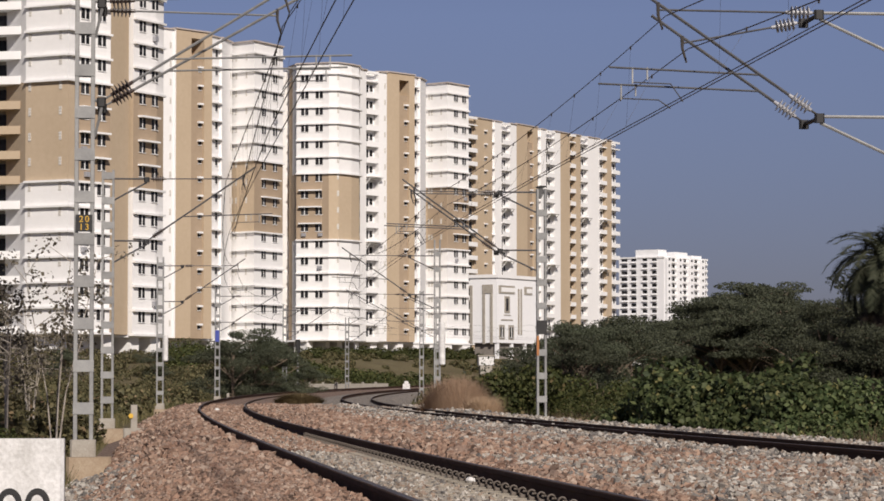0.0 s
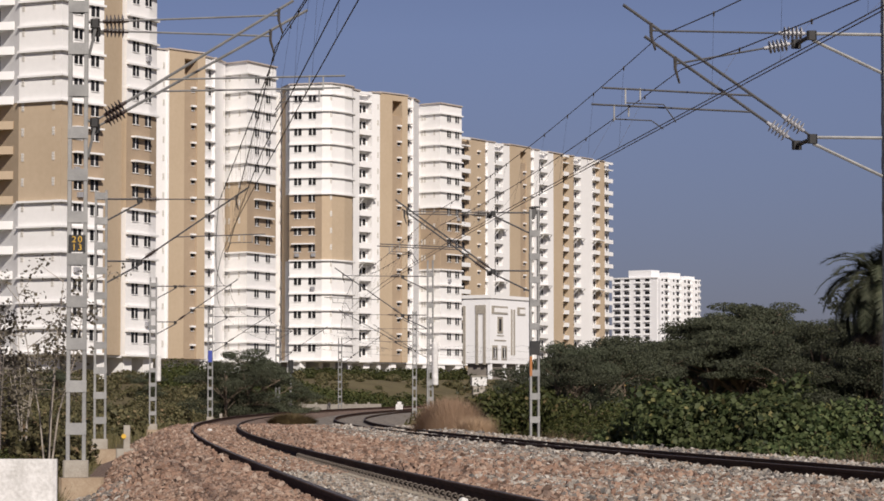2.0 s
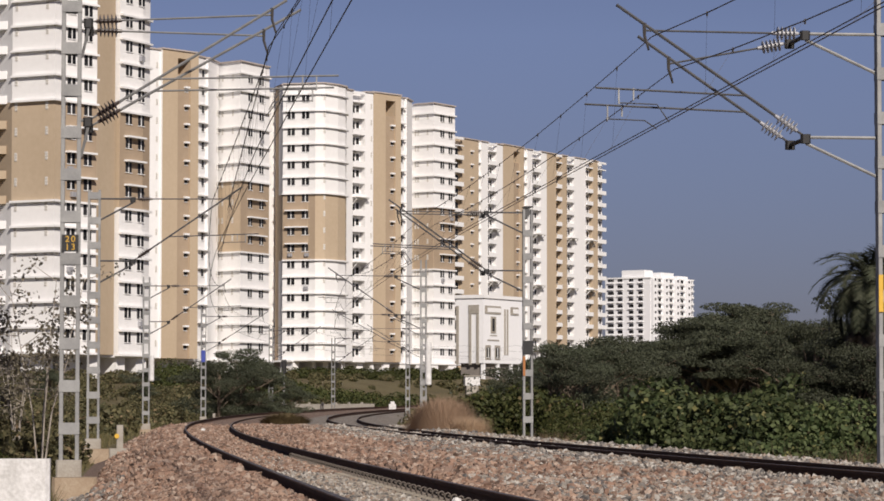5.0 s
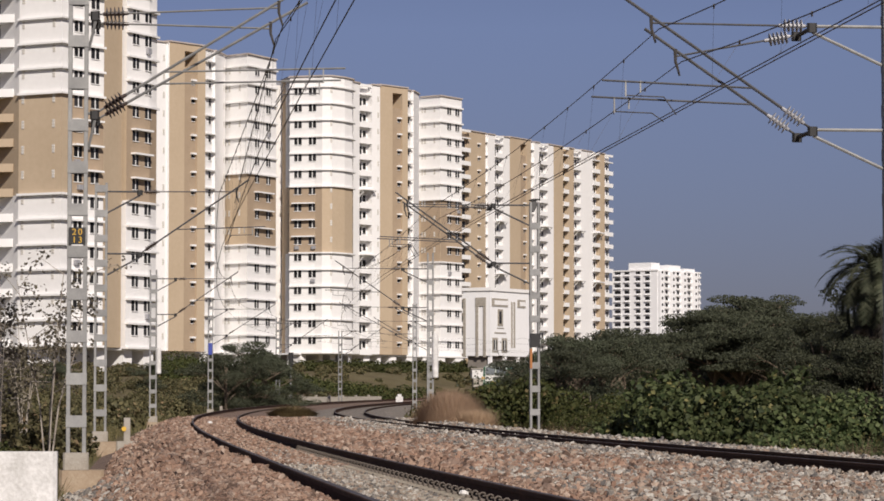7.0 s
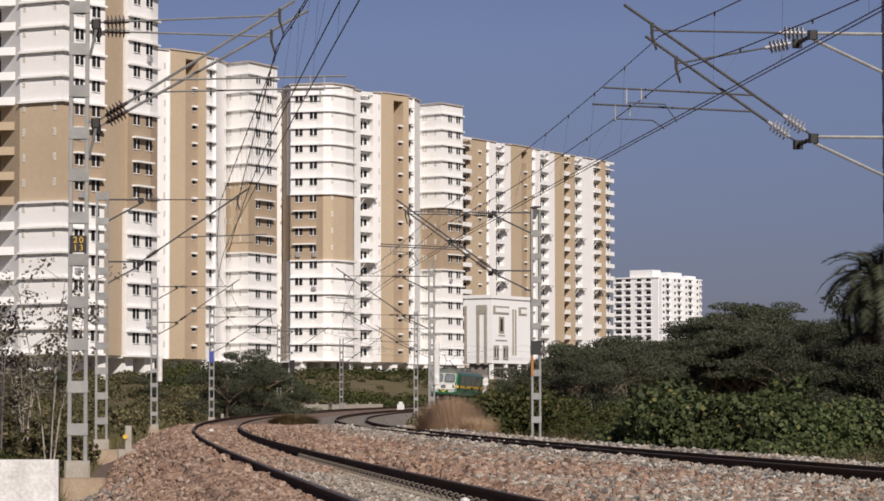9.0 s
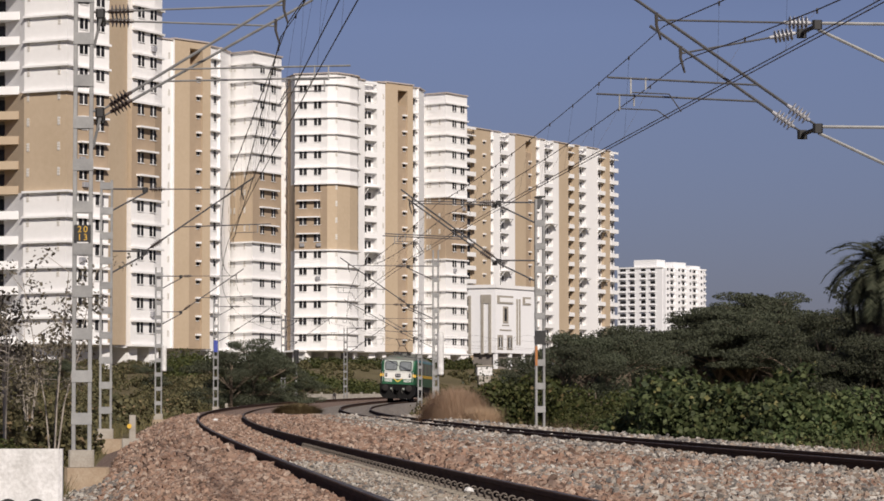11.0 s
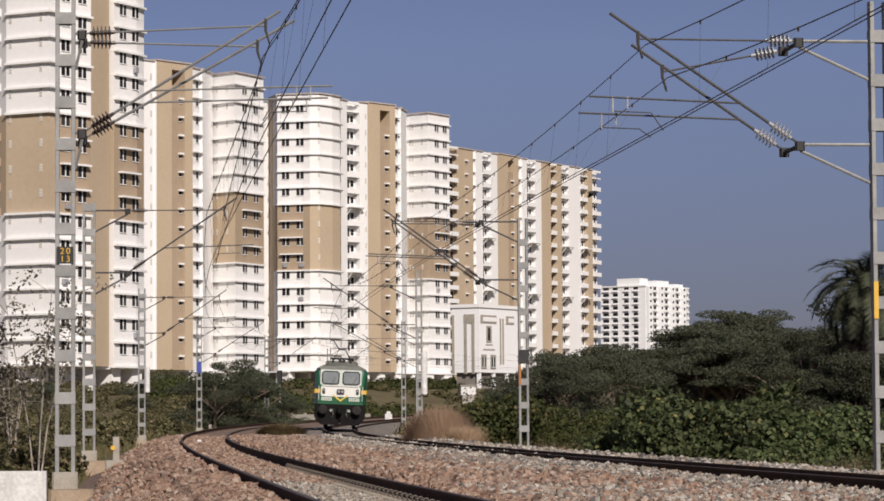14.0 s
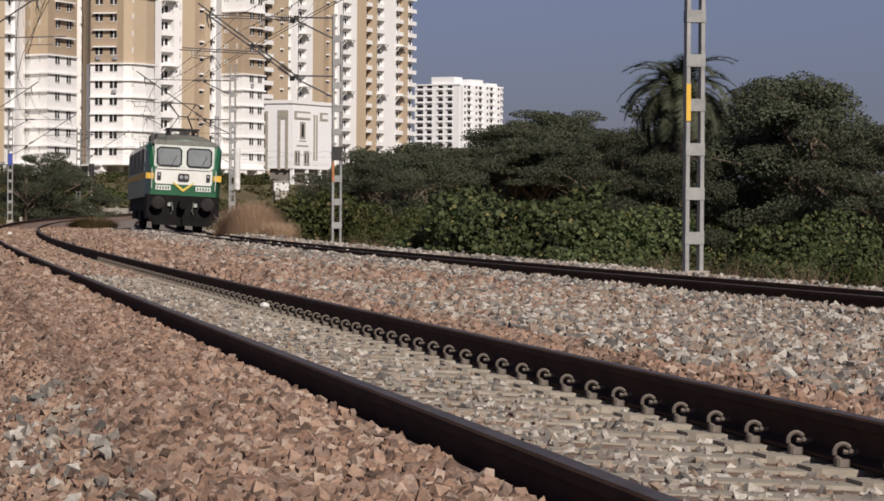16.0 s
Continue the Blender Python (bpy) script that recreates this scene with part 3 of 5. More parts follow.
def spans(pts):
    """Catenary with its sag, level contact wire and droppers; pts: s, off and height of the catenary and off of the contact wire at each support."""
    for (a, oa, za, ca), (b, ob, zb, cb) in zip(pts[:-1], pts[1:]):
        n = 13
        cat, con = [], []
        for k in range(n):
            t = k / (n - 1)
            s = a + (b - a) * t
            off = oa + (ob - oa) * t
            sag = 4 * t * (1 - t) * (0.85 if a < 0 else 0.45) * ((b - a) / 60) ** 2
            cat.append(line(s, off, za + (zb - za) * t - sag))
            con.append(line(s, ca + (cb - ca) * t, 5.25))
        wire("catenary_wire", cat, 0.010, "dark sagging catenary wire over the track")
        wire("contact_wire", con, 0.009, "dark level contact wire over the track")
        g = Geo()
        for k in range(1, n - 1):
            g.tube([cat[k], con[k]], 0.0022, 3)
            g.box(cat[k].x - 0.012, cat[k].x + 0.012, cat[k].y - 0.02, cat[k].y + 0.02, cat[k].z - 0.05, cat[k].z + 0.02)
        tagged(part("dropper_wires", g, M_WIRE), "thin dropper wires between catenary and contact wire", "wire", kind="stuff")


near = [(s, 0.2 * (-1) ** i, 6.75, 0.1 * (-1) ** i) for i, (s, *_) in enumerate(MAST_L)]
spans([(-8, 0.07, 7.2, -0.02), (52, 0.07, 7.2, -0.02)] + near[1:] + [(350, 0.2, 6.75, 0.1), (410, -0.2, 6.75, -0.1)])
spans([(-8, 0.03, 7.1, -0.23), (53.15, 0.0, 7.1, -0.23), (88, 0.25, 6.5, 0.05)])
far_side = [(s, TRACK2 - 0.45 + 0.15 * (-1) ** i, 6.75, TRACK2 - 0.5) for i, (s, *_) in enumerate(MAST_R)]
spans([(-8, 5.85, 6.72, 5.88), (48, 5.92, 6.72, 5.88), (93, 6.45, 6.75, 5.90)] + far_side[2:] + [(350, 6.2, 6.75, 6.0), (410, 5.9, 6.75, 6.0)])
spans([(-8, 6.6, 6.4, 5.97), (49.15, 6.5, 6.33, 5.97), (93, 6.7, 6.4, 6.05), (140, 6.9, 6.9, 6.3)])

# ---- apartment towers ----
_win = {}


def window_mesh(w, h, kind):
    """A window hung from its top edge at z = 0: dark pair of panes, pale louvre slit, or small hooded opening."""
    key = (w, h, kind)
    if key not in _win:
        g = Geo()
        if kind == "slit":
            g.box(-w / 2, w / 2, -0.05, 0.2, -h, 0, mi=2)
            for i in range(3):
                g.box(-w / 2, w / 2, -0.08, 0.0, -h + h * (i + 0.5) / 3, -h + h * (i + 0.5) / 3 + 0.05, mi=0)
        else:
            g.box(-w / 2, w / 2, -0.03, 0.2, -h, 0, mi=1)
            g.box(-w / 2 - 0.05, w / 2 + 0.05, -0.12, 0.2, -h - 0.08, -h, mi=0)
            if kind == "twin":
                g.box(-0.07, 0.07, -0.07, 0.2, -h, 0, mi=0)
            if kind == "small":
                g.box(-w / 2 - 0.15, w / 2 + 0.15, -0.5, 0.2, 0, 0.3, mi=0)
        _win[key] = g.mesh("window", M_SLAB, M_GLASS, M_LOUVRE)
    return _win[key]


WINDOWS = {"twin": (1.4, 1.3), "slit": (0.38, 1.0), "small": (0.7, 0.55), "dark": (0.6, 1.5), "one": (0.8, 1.2)}


def grown(pts, d):
    """A plan line moved outwards by d, to the right of its way."""
    out = []
    for i, p in enumerate(pts):
        dirs = [(pts[j + 1] - pts[j]).normalized() for j in (i - 1, i) if 0 <= j < len(pts) - 1]
        n = sum((Vector((e.y, -e.x)) for e in dirs), Vector((0, 0))).normalized()
        out.append(p + n * (d / max(0.5, n.dot(Vector((dirs[0].y, -dirs[0].x))))))
    return out


def on_wall(p, q):
    """Pose at the foot of a wall that runs from p to q: x along it, y into the building."""
    d = q - p
    return Matrix.Translation((p.x, p.y, 0)) @ Matrix.Rotation(math.atan2(d.y, d.x), 4, "Z"), d.length


class Tower:
    """An apartment tower; plan points are in its own space, u along its long side and y into it."""

    def __init__(self, p0, angle, z0, floors, label, fh=3.0, parapet=1.9, depth=16.0, tan=(6, 10)):
        self.ob = thing("apartment_tower", pose(p0[0], p0[1], z0, 0, 0, angle), label, "apartment building", "apartment towers")
        self.floors, self.fh, self.parapet, self.depth, self.tan = floors, fh, parapet, depth, tan
        self.top = floors * fh
        self.cap = self.top + parapet
        self.r = random.Random(int(p0[1]))

    def windows(self, m, length, wins, skip=0):
        for f, kind in wins:
            w, h = WINDOWS[kind]
            me = window_mesh(w, h, kind)
            for k in range(self.floors - skip):
                part("window", me, M_GLASS, self.ob, "", m @ Matrix.Translation((f * length, 0, (k + 1) * self.fh - 0.13 - (0.75 if kind == "small" else 0))))
                if kind == "twin" and self.r.random() < 0.09:
                    part("air_conditioner", AIRCON, M_PALEINSUL, self.ob, "grey air conditioner", m @ Matrix.Translation((f * length + self.r.uniform(-0.4, 0.4), 0, (k + 1) * self.fh - 2.35)))

    def bay(self, pts, wins, deep_tan=(), left=0.4):
        """A bay with a ledge at every floor and a tan band; wins: segment, share of its length, kind."""
        pts = [Vector(p) for p in pts]
        back = [(pts[-1].x, self.depth), (pts[0].x + left, self.depth)]
        ring = [tuple(p) for p in pts] + back
        lo, hi = self.tan[0] * self.fh, self.tan[1] * self.fh
        part("wall", Geo().prism(ring, 0, lo), M_WALL, self.ob)
        part("tan_band", Geo().prism(ring, lo + 0.004, hi - 0.004), M_TAN, self.ob, "tan rendered band of four storeys")
        part("wall", Geo().prism(ring, hi, self.cap), M_WALL, self.ob)
        lip = [tuple(p) for p in grown(pts, 0.42)] + [tuple(p) for p in reversed(grown(pts, -0.5))]
        ledge = Geo().prism(lip, -0.13, 0.13).mesh("ledge", M_SLAB)
        coping = Geo().prism([tuple(p) for p in grown(pts, 0.3)] + [tuple(p) for p in reversed(grown(pts, -0.4))], 0, 0.22).mesh("coping", M_COPING)
        for k in range(self.floors + 1):
            if k <= self.tan[0] or k >= self.tan[1]:
                part("ledge", ledge, M_SLAB, self.ob, "", pose(0, 0, k * self.fh))
        part("coping", coping, M_COPING, self.ob, "weathered roof coping", pose(0, 0, self.cap))
        for i, (p, q) in enumerate(zip(pts[:-1], pts[1:])):
            m, n = on_wall(p, q)
            mine = [(f, kind) for seg, f, kind in wins if seg == i]
            self.windows(m, n, mine)
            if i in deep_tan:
                part("tan_panel", Geo().box(0.05, n - 0.05, -0.02, 0.1, lo + 0.15, hi - 0.15), M_TANDEEP_SHADED, self.ob, "darker tan panel", m)
            dark = [f * n for f, kind in mine if kind == "twin"]
            if dark:
                for k in range(self.tan[0] + 1, self.tan[1]):
                    part("hood", Geo().box(max(0, min(dark) - 1.0), min(n, max(dark) + 1.0), -0.75, 0.1, -0.12, 0.1), M_SLAB, self.ob, "white concrete hood", m @ Matrix.Translation((0, 0, k * self.fh)))

    def wall(self, p, q, material, wins=(), cap=None, hoods=False, label=""):
        """A plain stretch of wall with its coping."""
        m, n = on_wall(Vector(p), Vector(q))
        cap = cap or self.cap
        part("wall", Geo().box(0, n, 0, 6, 0, cap), material, self.ob, label, m)
        part("coping", Geo().box(-0.1, n + 0.1, -0.25, 0.8, cap, cap + 0.22), M_COPING, self.ob, "", m)
        self.windows(m, n, wins)
        if hoods:
            for k in range(1, self.floors + 1):
                part("ledge", Geo().box(0, n, -0.6, 0.1, -0.12, 0.1), M_SLAB, self.ob, "", m @ Matrix.Translation((0, 0, k * self.fh)))

    def core(self, p, q, lo, hi, drop=3.2):
        """Tan stair core with a sunk strip from share lo to hi and an open notch below its roof."""
        m, n = on_wall(Vector(p), Vector(q))
        a, b, cap = lo * n, hi * n, self.cap + 0.2
        part("wall", Geo().box(0, a, 0, 7, 0, cap), M_TAN, self.ob, "tan rendered wall", m)
        part("wall", Geo().box(b, n, 0, 7, 0, cap), M_TAN, self.ob, "tan rendered wall", m)
        part("sunk_strip", Geo().box(a, b, 0.25, 7, 0, cap - 1.2 - drop), M_TANDEEP_SHADED, self.ob, "darker tan sunk strip", m)
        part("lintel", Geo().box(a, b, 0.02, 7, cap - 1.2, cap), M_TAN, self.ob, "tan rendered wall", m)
        # Notch back takes the darker tan as painted shade.
        part("notch_back", Geo().box(a, b, 2.6, 7, cap - 1.2 - drop, cap - 1.2), M_TANDEEP_SHADED, self.ob, "shaded back of the roof notch", m)
        part("coping", Geo().box(-0.2, n + 0.1, -0.2, 1.0, cap, cap + 0.22), M_COPING, self.ob, "", m)
        part("white_side", Geo().box(-0.16, -0.004, 0.02, 7, 0, cap - 0.1), M_WALL, self.ob, "white side wall", m)
        self.windows(m @ Matrix.Translation((0, 0.25, 0)), n, [(lo + (hi - lo) * 0.72, "small")], 1)

    def balconies(self, p, q, door=(0.08, 0.6), brackets=True, skin=None, depth=0.9, tan=False):
        """A recessed stack of balconies with slabs, parapets, dark doors and an open top beam."""
        m, n = on_wall(Vector(p), Vector(q))
        skin = skin or M_WALL
        part("wall", Geo().box(0, n, depth, 7, 0, self.cap - 0.3), skin, self.ob, "", m)
        slab = Geo().box(0, n, -0.3, depth, -0.13, 0.13).box(0, n, -0.3, -0.18, 0.13, 0.85).mesh("balcony", M_SLAB)
        slab_tan = Geo().box(0, n, -0.3, depth, -0.13, 0.13).box(0, n, -0.3, -0.18, 0.13, 0.85).mesh("balcony", M_TAN)
        doorway = Geo().box(door[0] * n, door[1] * n, depth - 0.06, depth + 0.1, 0.13, 2.45).mesh("door", M_GLASS)
        for k in range(self.floors):
            at = m @ Matrix.Translation((0, 0, k * self.fh))
            part("balcony", slab_tan if tan and self.tan[0] <= k < self.tan[1] else slab, M_SLAB, self.ob, "", at)
            part("balcony_door", doorway, M_GLASS, self.ob, "", at)
            if door[1] < 0.7 and n > 2.2:
                part("window", window_mesh(0.8, 1.2, "one"), M_GLASS, self.ob, "", at @ Matrix.Translation(((door[1] + 1) / 2 * n, depth, 2.4)))
        part("top_beam", Geo().box(0, n, -0.3, 0.1, self.cap - 0.5, self.cap).box(0, n, -0.3, depth, self.top - 0.13, self.top + 0.13), M_SLAB, self.ob, "", m)
        if brackets:
            for k in self.tan:
                z = k * self.fh + 0.3
                br = Geo().box(-0.2, n + 0.3, -1.5, 0, z - 0.1, z + 0.12)
                for x in (0.05, n - 0.05):
                    br.tube([(x, -1.4, z), (x, 0.0, z - 1.5)], 0.09, 4)
                part("bracket_slab", br, M_SLAB, self.ob, "projecting slab on slanted brackets", m)

    def base(self, u0, u1, y=3.0):
        """Open ground storey on piers, and the mass behind the fronts."""
        # Solid dark block: the open storey's shade put into its colour.
        part("stilt_storey", Geo().box(u0 + 1, u1 - 1, y + 3.6, self.depth - 1, -5, -0.3), M_RECESS_SHADE, self.ob, "dark block standing in for the open storey's shade")
        part("podium_ledge", Geo().box(u0, u1, y, self.depth, -0.3, -0.004), M_SLAB, self.ob)
        part("rear_wall", Geo().box(u0 + 0.5, u1 - 0.5, 8.5, self.depth - 0.3, 0, self.cap - 0.8), M_WALL, self.ob)
        u = u0 + 0.6
        while u < u1 - 1.2:
            w = self.r.uniform(0.9, 2.4)
            part("pier", Geo().box(u, u + w, y + 0.2, y + 3.4, -5, -0.3), M_WALL, self.ob)
            u += w + self.r.uniform(2.0, 3.6)


AIRCON = Geo().box(-0.42, 0.42, -0.42, 0.02, 0.0, 0.6, bev=0.05).mesh("air_conditioner", M_PALEINSUL)
WHITE_TAN = "tall white apartment tower with tan bands, ledges and small dark windows"

t1 = Tower((-50.2, 360.0), 59.55, 8.0, 18, WHITE_TAN)
# Loggia back and full-width doors coloured dark to stand in for its shade.
t1.balconies((-1.0, 5.65), (0.71, 0.76), (0.05, 0.95), False, M_RECESS_SHADE, 2.2, True)
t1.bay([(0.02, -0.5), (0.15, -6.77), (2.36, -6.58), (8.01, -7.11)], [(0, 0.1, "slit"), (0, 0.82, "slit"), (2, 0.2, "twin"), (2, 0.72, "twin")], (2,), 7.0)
t1.wall((8.05, -5.9), (14.9, -4.75), M_TAN, label="tan rendered wall")
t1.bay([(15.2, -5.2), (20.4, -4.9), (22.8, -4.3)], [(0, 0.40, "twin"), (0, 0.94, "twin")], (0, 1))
t1.base(0.5, 23, -4.6)

t2 = Tower((-44.73, 485.0), 50.95, 9.8, 16, WHITE_TAN)
t2.wall((-8.0, 2.0), (-3.5, 2.0), M_WALL, [(0.5, "one")], hoods=True)
t2.wall((-3.5, 0.6), (2.66, 0.3), M_WALL, [(0.35, "slit"), (0.85, "slit")])
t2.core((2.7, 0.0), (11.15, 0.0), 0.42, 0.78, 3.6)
t2.wall((12.6, 1.6), (15.8, 2.6), M_WALL, [(0.6, "one")], hoods=True)
t2.wall((15.8, 2.2), (21.9, 5.6), M_WALL, [(0.86, "slit")])
t2.bay([(22.78, 6.84), (22.4, 0.96), (32.11, 3.28)], [(0, 0.1, "slit"), (0, 0.26, "slit"), (0, 0.68, "slit"), (1, 0.33, "twin"), (1, 0.72, "twin")], (1,))
t2.base(-6, 32, 2.0)

t3 = Tower((-26.86, 545.0), 50.26, 10.6, 16, WHITE_TAN, 3.03)
# t3's shaded end: its shade is put into a darker tan.
t3.wall((7.59, 8.08), (4.7, 3.7), M_TANDEEP_SHADED, label="tan side wall with its shade put into the colour")
t3.balconies((10.2, 12.2), (7.7, 8.3), (0.1, 0.9), False, M_TANDEEP_SHADED, 1.2)
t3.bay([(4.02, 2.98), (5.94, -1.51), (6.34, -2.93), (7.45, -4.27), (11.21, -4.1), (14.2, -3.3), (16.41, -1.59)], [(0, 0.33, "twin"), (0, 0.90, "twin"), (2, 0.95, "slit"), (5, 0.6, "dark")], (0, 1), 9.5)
t3.wall((17.6, -0.6), (20.0, 0.0), M_WALL)
t3.balconies((20.05, 0.2), (23.4, 0.2), (0.05, 0.5))
t3.wall((23.4, -0.1), (25.7, -0.1), M_WALL, [(0.75, "slit")])
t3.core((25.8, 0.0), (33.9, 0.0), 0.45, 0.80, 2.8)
t3.wall((34.4, 0.9), (36.4, 1.4), M_WALL, [(0.5, "one")], hoods=True)
t3.wall((37.0, 1.2), (42.2, 4.2), M_WALL)
t3.bay([(46.9, 7.72), (47.04, 2.86), (55.11, 4.1)], [(0, 0.08, "slit"), (0, 0.22, "slit"), (0, 0.7, "slit"), (1, 0.4, "twin"), (1, 0.78, "twin")], (0, 1))
t3.base(4, 54, 0.6)

t4 = Tower((6.51, 684.0), 61.6, 9.95, 17, WHITE_TAN, 3.05, 1.9, 16.0, (7, 11))
t4.balconies((-6.0, -0.6), (1.7, -0.6), (0.5, 0.9), False, M_TAN)
t4.wall((1.75, 0), (10.64, 0), M_TAN, [(0.6, "small")], label="tan rendered wall")
t4.wall((10.7, 0.6), (12.0, 0.6), M_WALL, [(0.5, "one")], hoods=True)
t4.wall((12.05, 0), (15.4, 0), M_WALL)
t4.balconies((15.45, 0), (19.4, 0), (0.05, 0.5))
t4.wall((19.45, -0.05), (22.85, -0.05), M_WALL)
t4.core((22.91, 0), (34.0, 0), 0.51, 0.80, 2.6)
t4.wall((34.1, 0.6), (35.8, 0.6), M_WALL, [(0.5, "one")], hoods=True)
t4.wall((35.87, 0), (38.5, 0), M_WALL)
t4.balconies((38.57, 0), (42.8, 0), (0.05, 0.5))
t4.wall((42.81, -0.05), (46.1, -0.05), M_WALL)
t4.wall((46.17, 0), (51.4, 0), M_TAN, label="tan rendered wall")
t4.balconies((51.42, 0), (54.2, 0), (0.1, 0.5), False, M_TAN)
t4.wall((54.23, 0), (57.3, 0), M_TAN, label="tan rendered wall")
t4.balconies((57.37, 0), (61.1, 0), (0.1, 0.5))
t4.wall((61.17, -0.05), (67.9, -0.05), M_WALL)
t4.balconies((67.91, 0), (71.8, 0), (0.1, 0.5))
t4.wall((71.81, 0), (75.0, 0), M_TAN, label="tan rendered wall")
t4.balconies((75.08, 0), (79.4, 0), (0.05, 0.4), False)
t4.base(-4, 79, 0.6)


def distant_block(p0, angle, z0, label):
    """Pale block with bands of openings on one face, stepped bays on the other, and roof rooms."""
    ob = thing("apartment_block", pose(p0[0], p0[1], z0, 0, 0, angle), label, "apartment building")
    part("wall", Geo().box(0, 26, 0, 42, -24, 51), M_FARWALL, ob)
    for x0, x1, y0, y1, z1 in ((9, 22, 1, 9, 54.6), (12, 24, 14, 26, 53.8), (14, 24, 30, 40, 52.6)):
        part("roof_room", Geo().box(x0, x1, y0, y1, 51, z1), M_FARWALL, ob)
    part("roof_edge", Geo().box(-0.4, 26.4, -0.4, 42.4, 50.4, 51.1), M_SLAB, ob)
    for v in (0, 11, 22, 33):
        part("bay", Geo().box(26, 27.6, v + 0.2, v + 4.4, -24, 50.4), M_FARWALL, ob, "projecting bay")
    for k in range(16):
        z = k * 3.2
        for u, w in ((3.2, 3.4), (8.6, 2.8), (15.0, 2.6), (20.4, 2.6)):
            part("opening", Geo().box(u - w / 2, u + w / 2, -0.05, 0.2, z + 1.0, z + 2.5), M_GLASS, ob)
            part("sill_slab", Geo().box(u - w / 2 - 0.4, u + w / 2 + 0.4, -0.7, 0.1, z + 0.1, z + 0.35), M_SLAB, ob)
        for v in (6.2, 9.0, 17.0, 20.0, 28.2, 31.0, 39.4):
            part("opening", Geo().box(25.9, 26.05, v - 1.1, v + 1.1, z + 0.9, z + 2.5), M_GLASS, ob)
            part("balcony", Geo().box(26, 27.3, v - 1.3, v + 1.3, z - 0.1, z + 0.75), M_SLAB, ob)
        for v in (2.3, 13.3, 24.3, 35.3):
            part("opening", Geo().box(27.55, 27.65, v - 0.7, v + 0.7, z + 1.1, z + 2.3), M_GLASS, ob)
    return ob


distant_block((88.0, 1500.0), -35.0, 17.6, "distant white apartment block with rows of dark windows")


def club_house(p0, angle, z0):
    ob = thing("club_house", pose(p0[0], p0[1], z0, 0, 0, angle), "small white flat-roofed building with grey vertical strips and a parapet", "building")
    part("wall", Geo().box(0, 12.6, 0, 4.7, 0.2, 9.9), M_FARWALL, ob)
    # Dark fill stands in for shade between the piers.
    part("open_base", Geo().box(0.6, 12.0, 0.6, 4.2, -4, 0.2), M_RECESS_SHADE, ob, "dark block standing in for the open storey's shade")
    for u in (0.2, 4.6, 8.8, 11.8):
        part("pier", Geo().box(u, u + 0.6, 0.1, 0.55, -4, 0.2), M_FARWALL, ob)
    part("parapet", Geo().box(-0.2, 12.8, -0.2, 4.9, 9.9, 10.4), M_SLAB, ob)
    for v in (0.75, 2.05, 4.2):
        part("grey_strip", Geo().box(-0.1, 0.1, v, v + 0.45, 0, 8.8), M_CONC, ob, "tall grey strip")
    part("lintel", Geo().box(-0.13, 0.1, 0.75, 2.5, 7.6, 8.9), M_CONC, ob)
    for u in (6.4, 7.2):
        part("grey_strip", Geo().box(u, u + 0.4, -0.1, 0.1, 1.5, 8.4), M_CONC, ob, "tall grey strip")
    for u0, u1 in ((0.4, 5.3), (8.4, 10.9)):
        part("sign_panel", Geo().box(u0, u1, -0.1, 0.1, 7.6, 8.8), M_CONC, ob)
        part("sign_field", Geo().box(u0 + 0.7, u1 - 0.1, -0.14, 0.1, 7.85, 8.5), M_SLAB, ob)
    part("niche", Geo().box(2.2, 3.8, -0.08, 0.1, 4.7, 7.2), M_CONC, ob)
    part("niche_opening", Geo().box(2.6, 3.3, -0.1, 0.1, 5.0, 6.9), M_GLASS, ob)
    part("lettering", Geo().box(2.0, 4.1, -0.06, 0.1, 4.3, 4.45), M_CONC, ob, "unreadable lettering")
    part("lettering", Geo().box(1.2, 4.8, -0.06, 0.1, 3.55, 3.75), M_CONC, ob, "unreadable lettering")
    for u in (1.4, 4.3):
        part("window_surround", Geo().box(u - 0.85, u + 0.85, -0.04, 0.1, 0.7, 2.9), M_CONC, ob)
        part("window", window_mesh(1.0, 1.5, "twin"), M_GLASS, ob, "", pose(u, -0.03, 2.55))


club_house((8.23, 450.0), 60.0, 8.2)

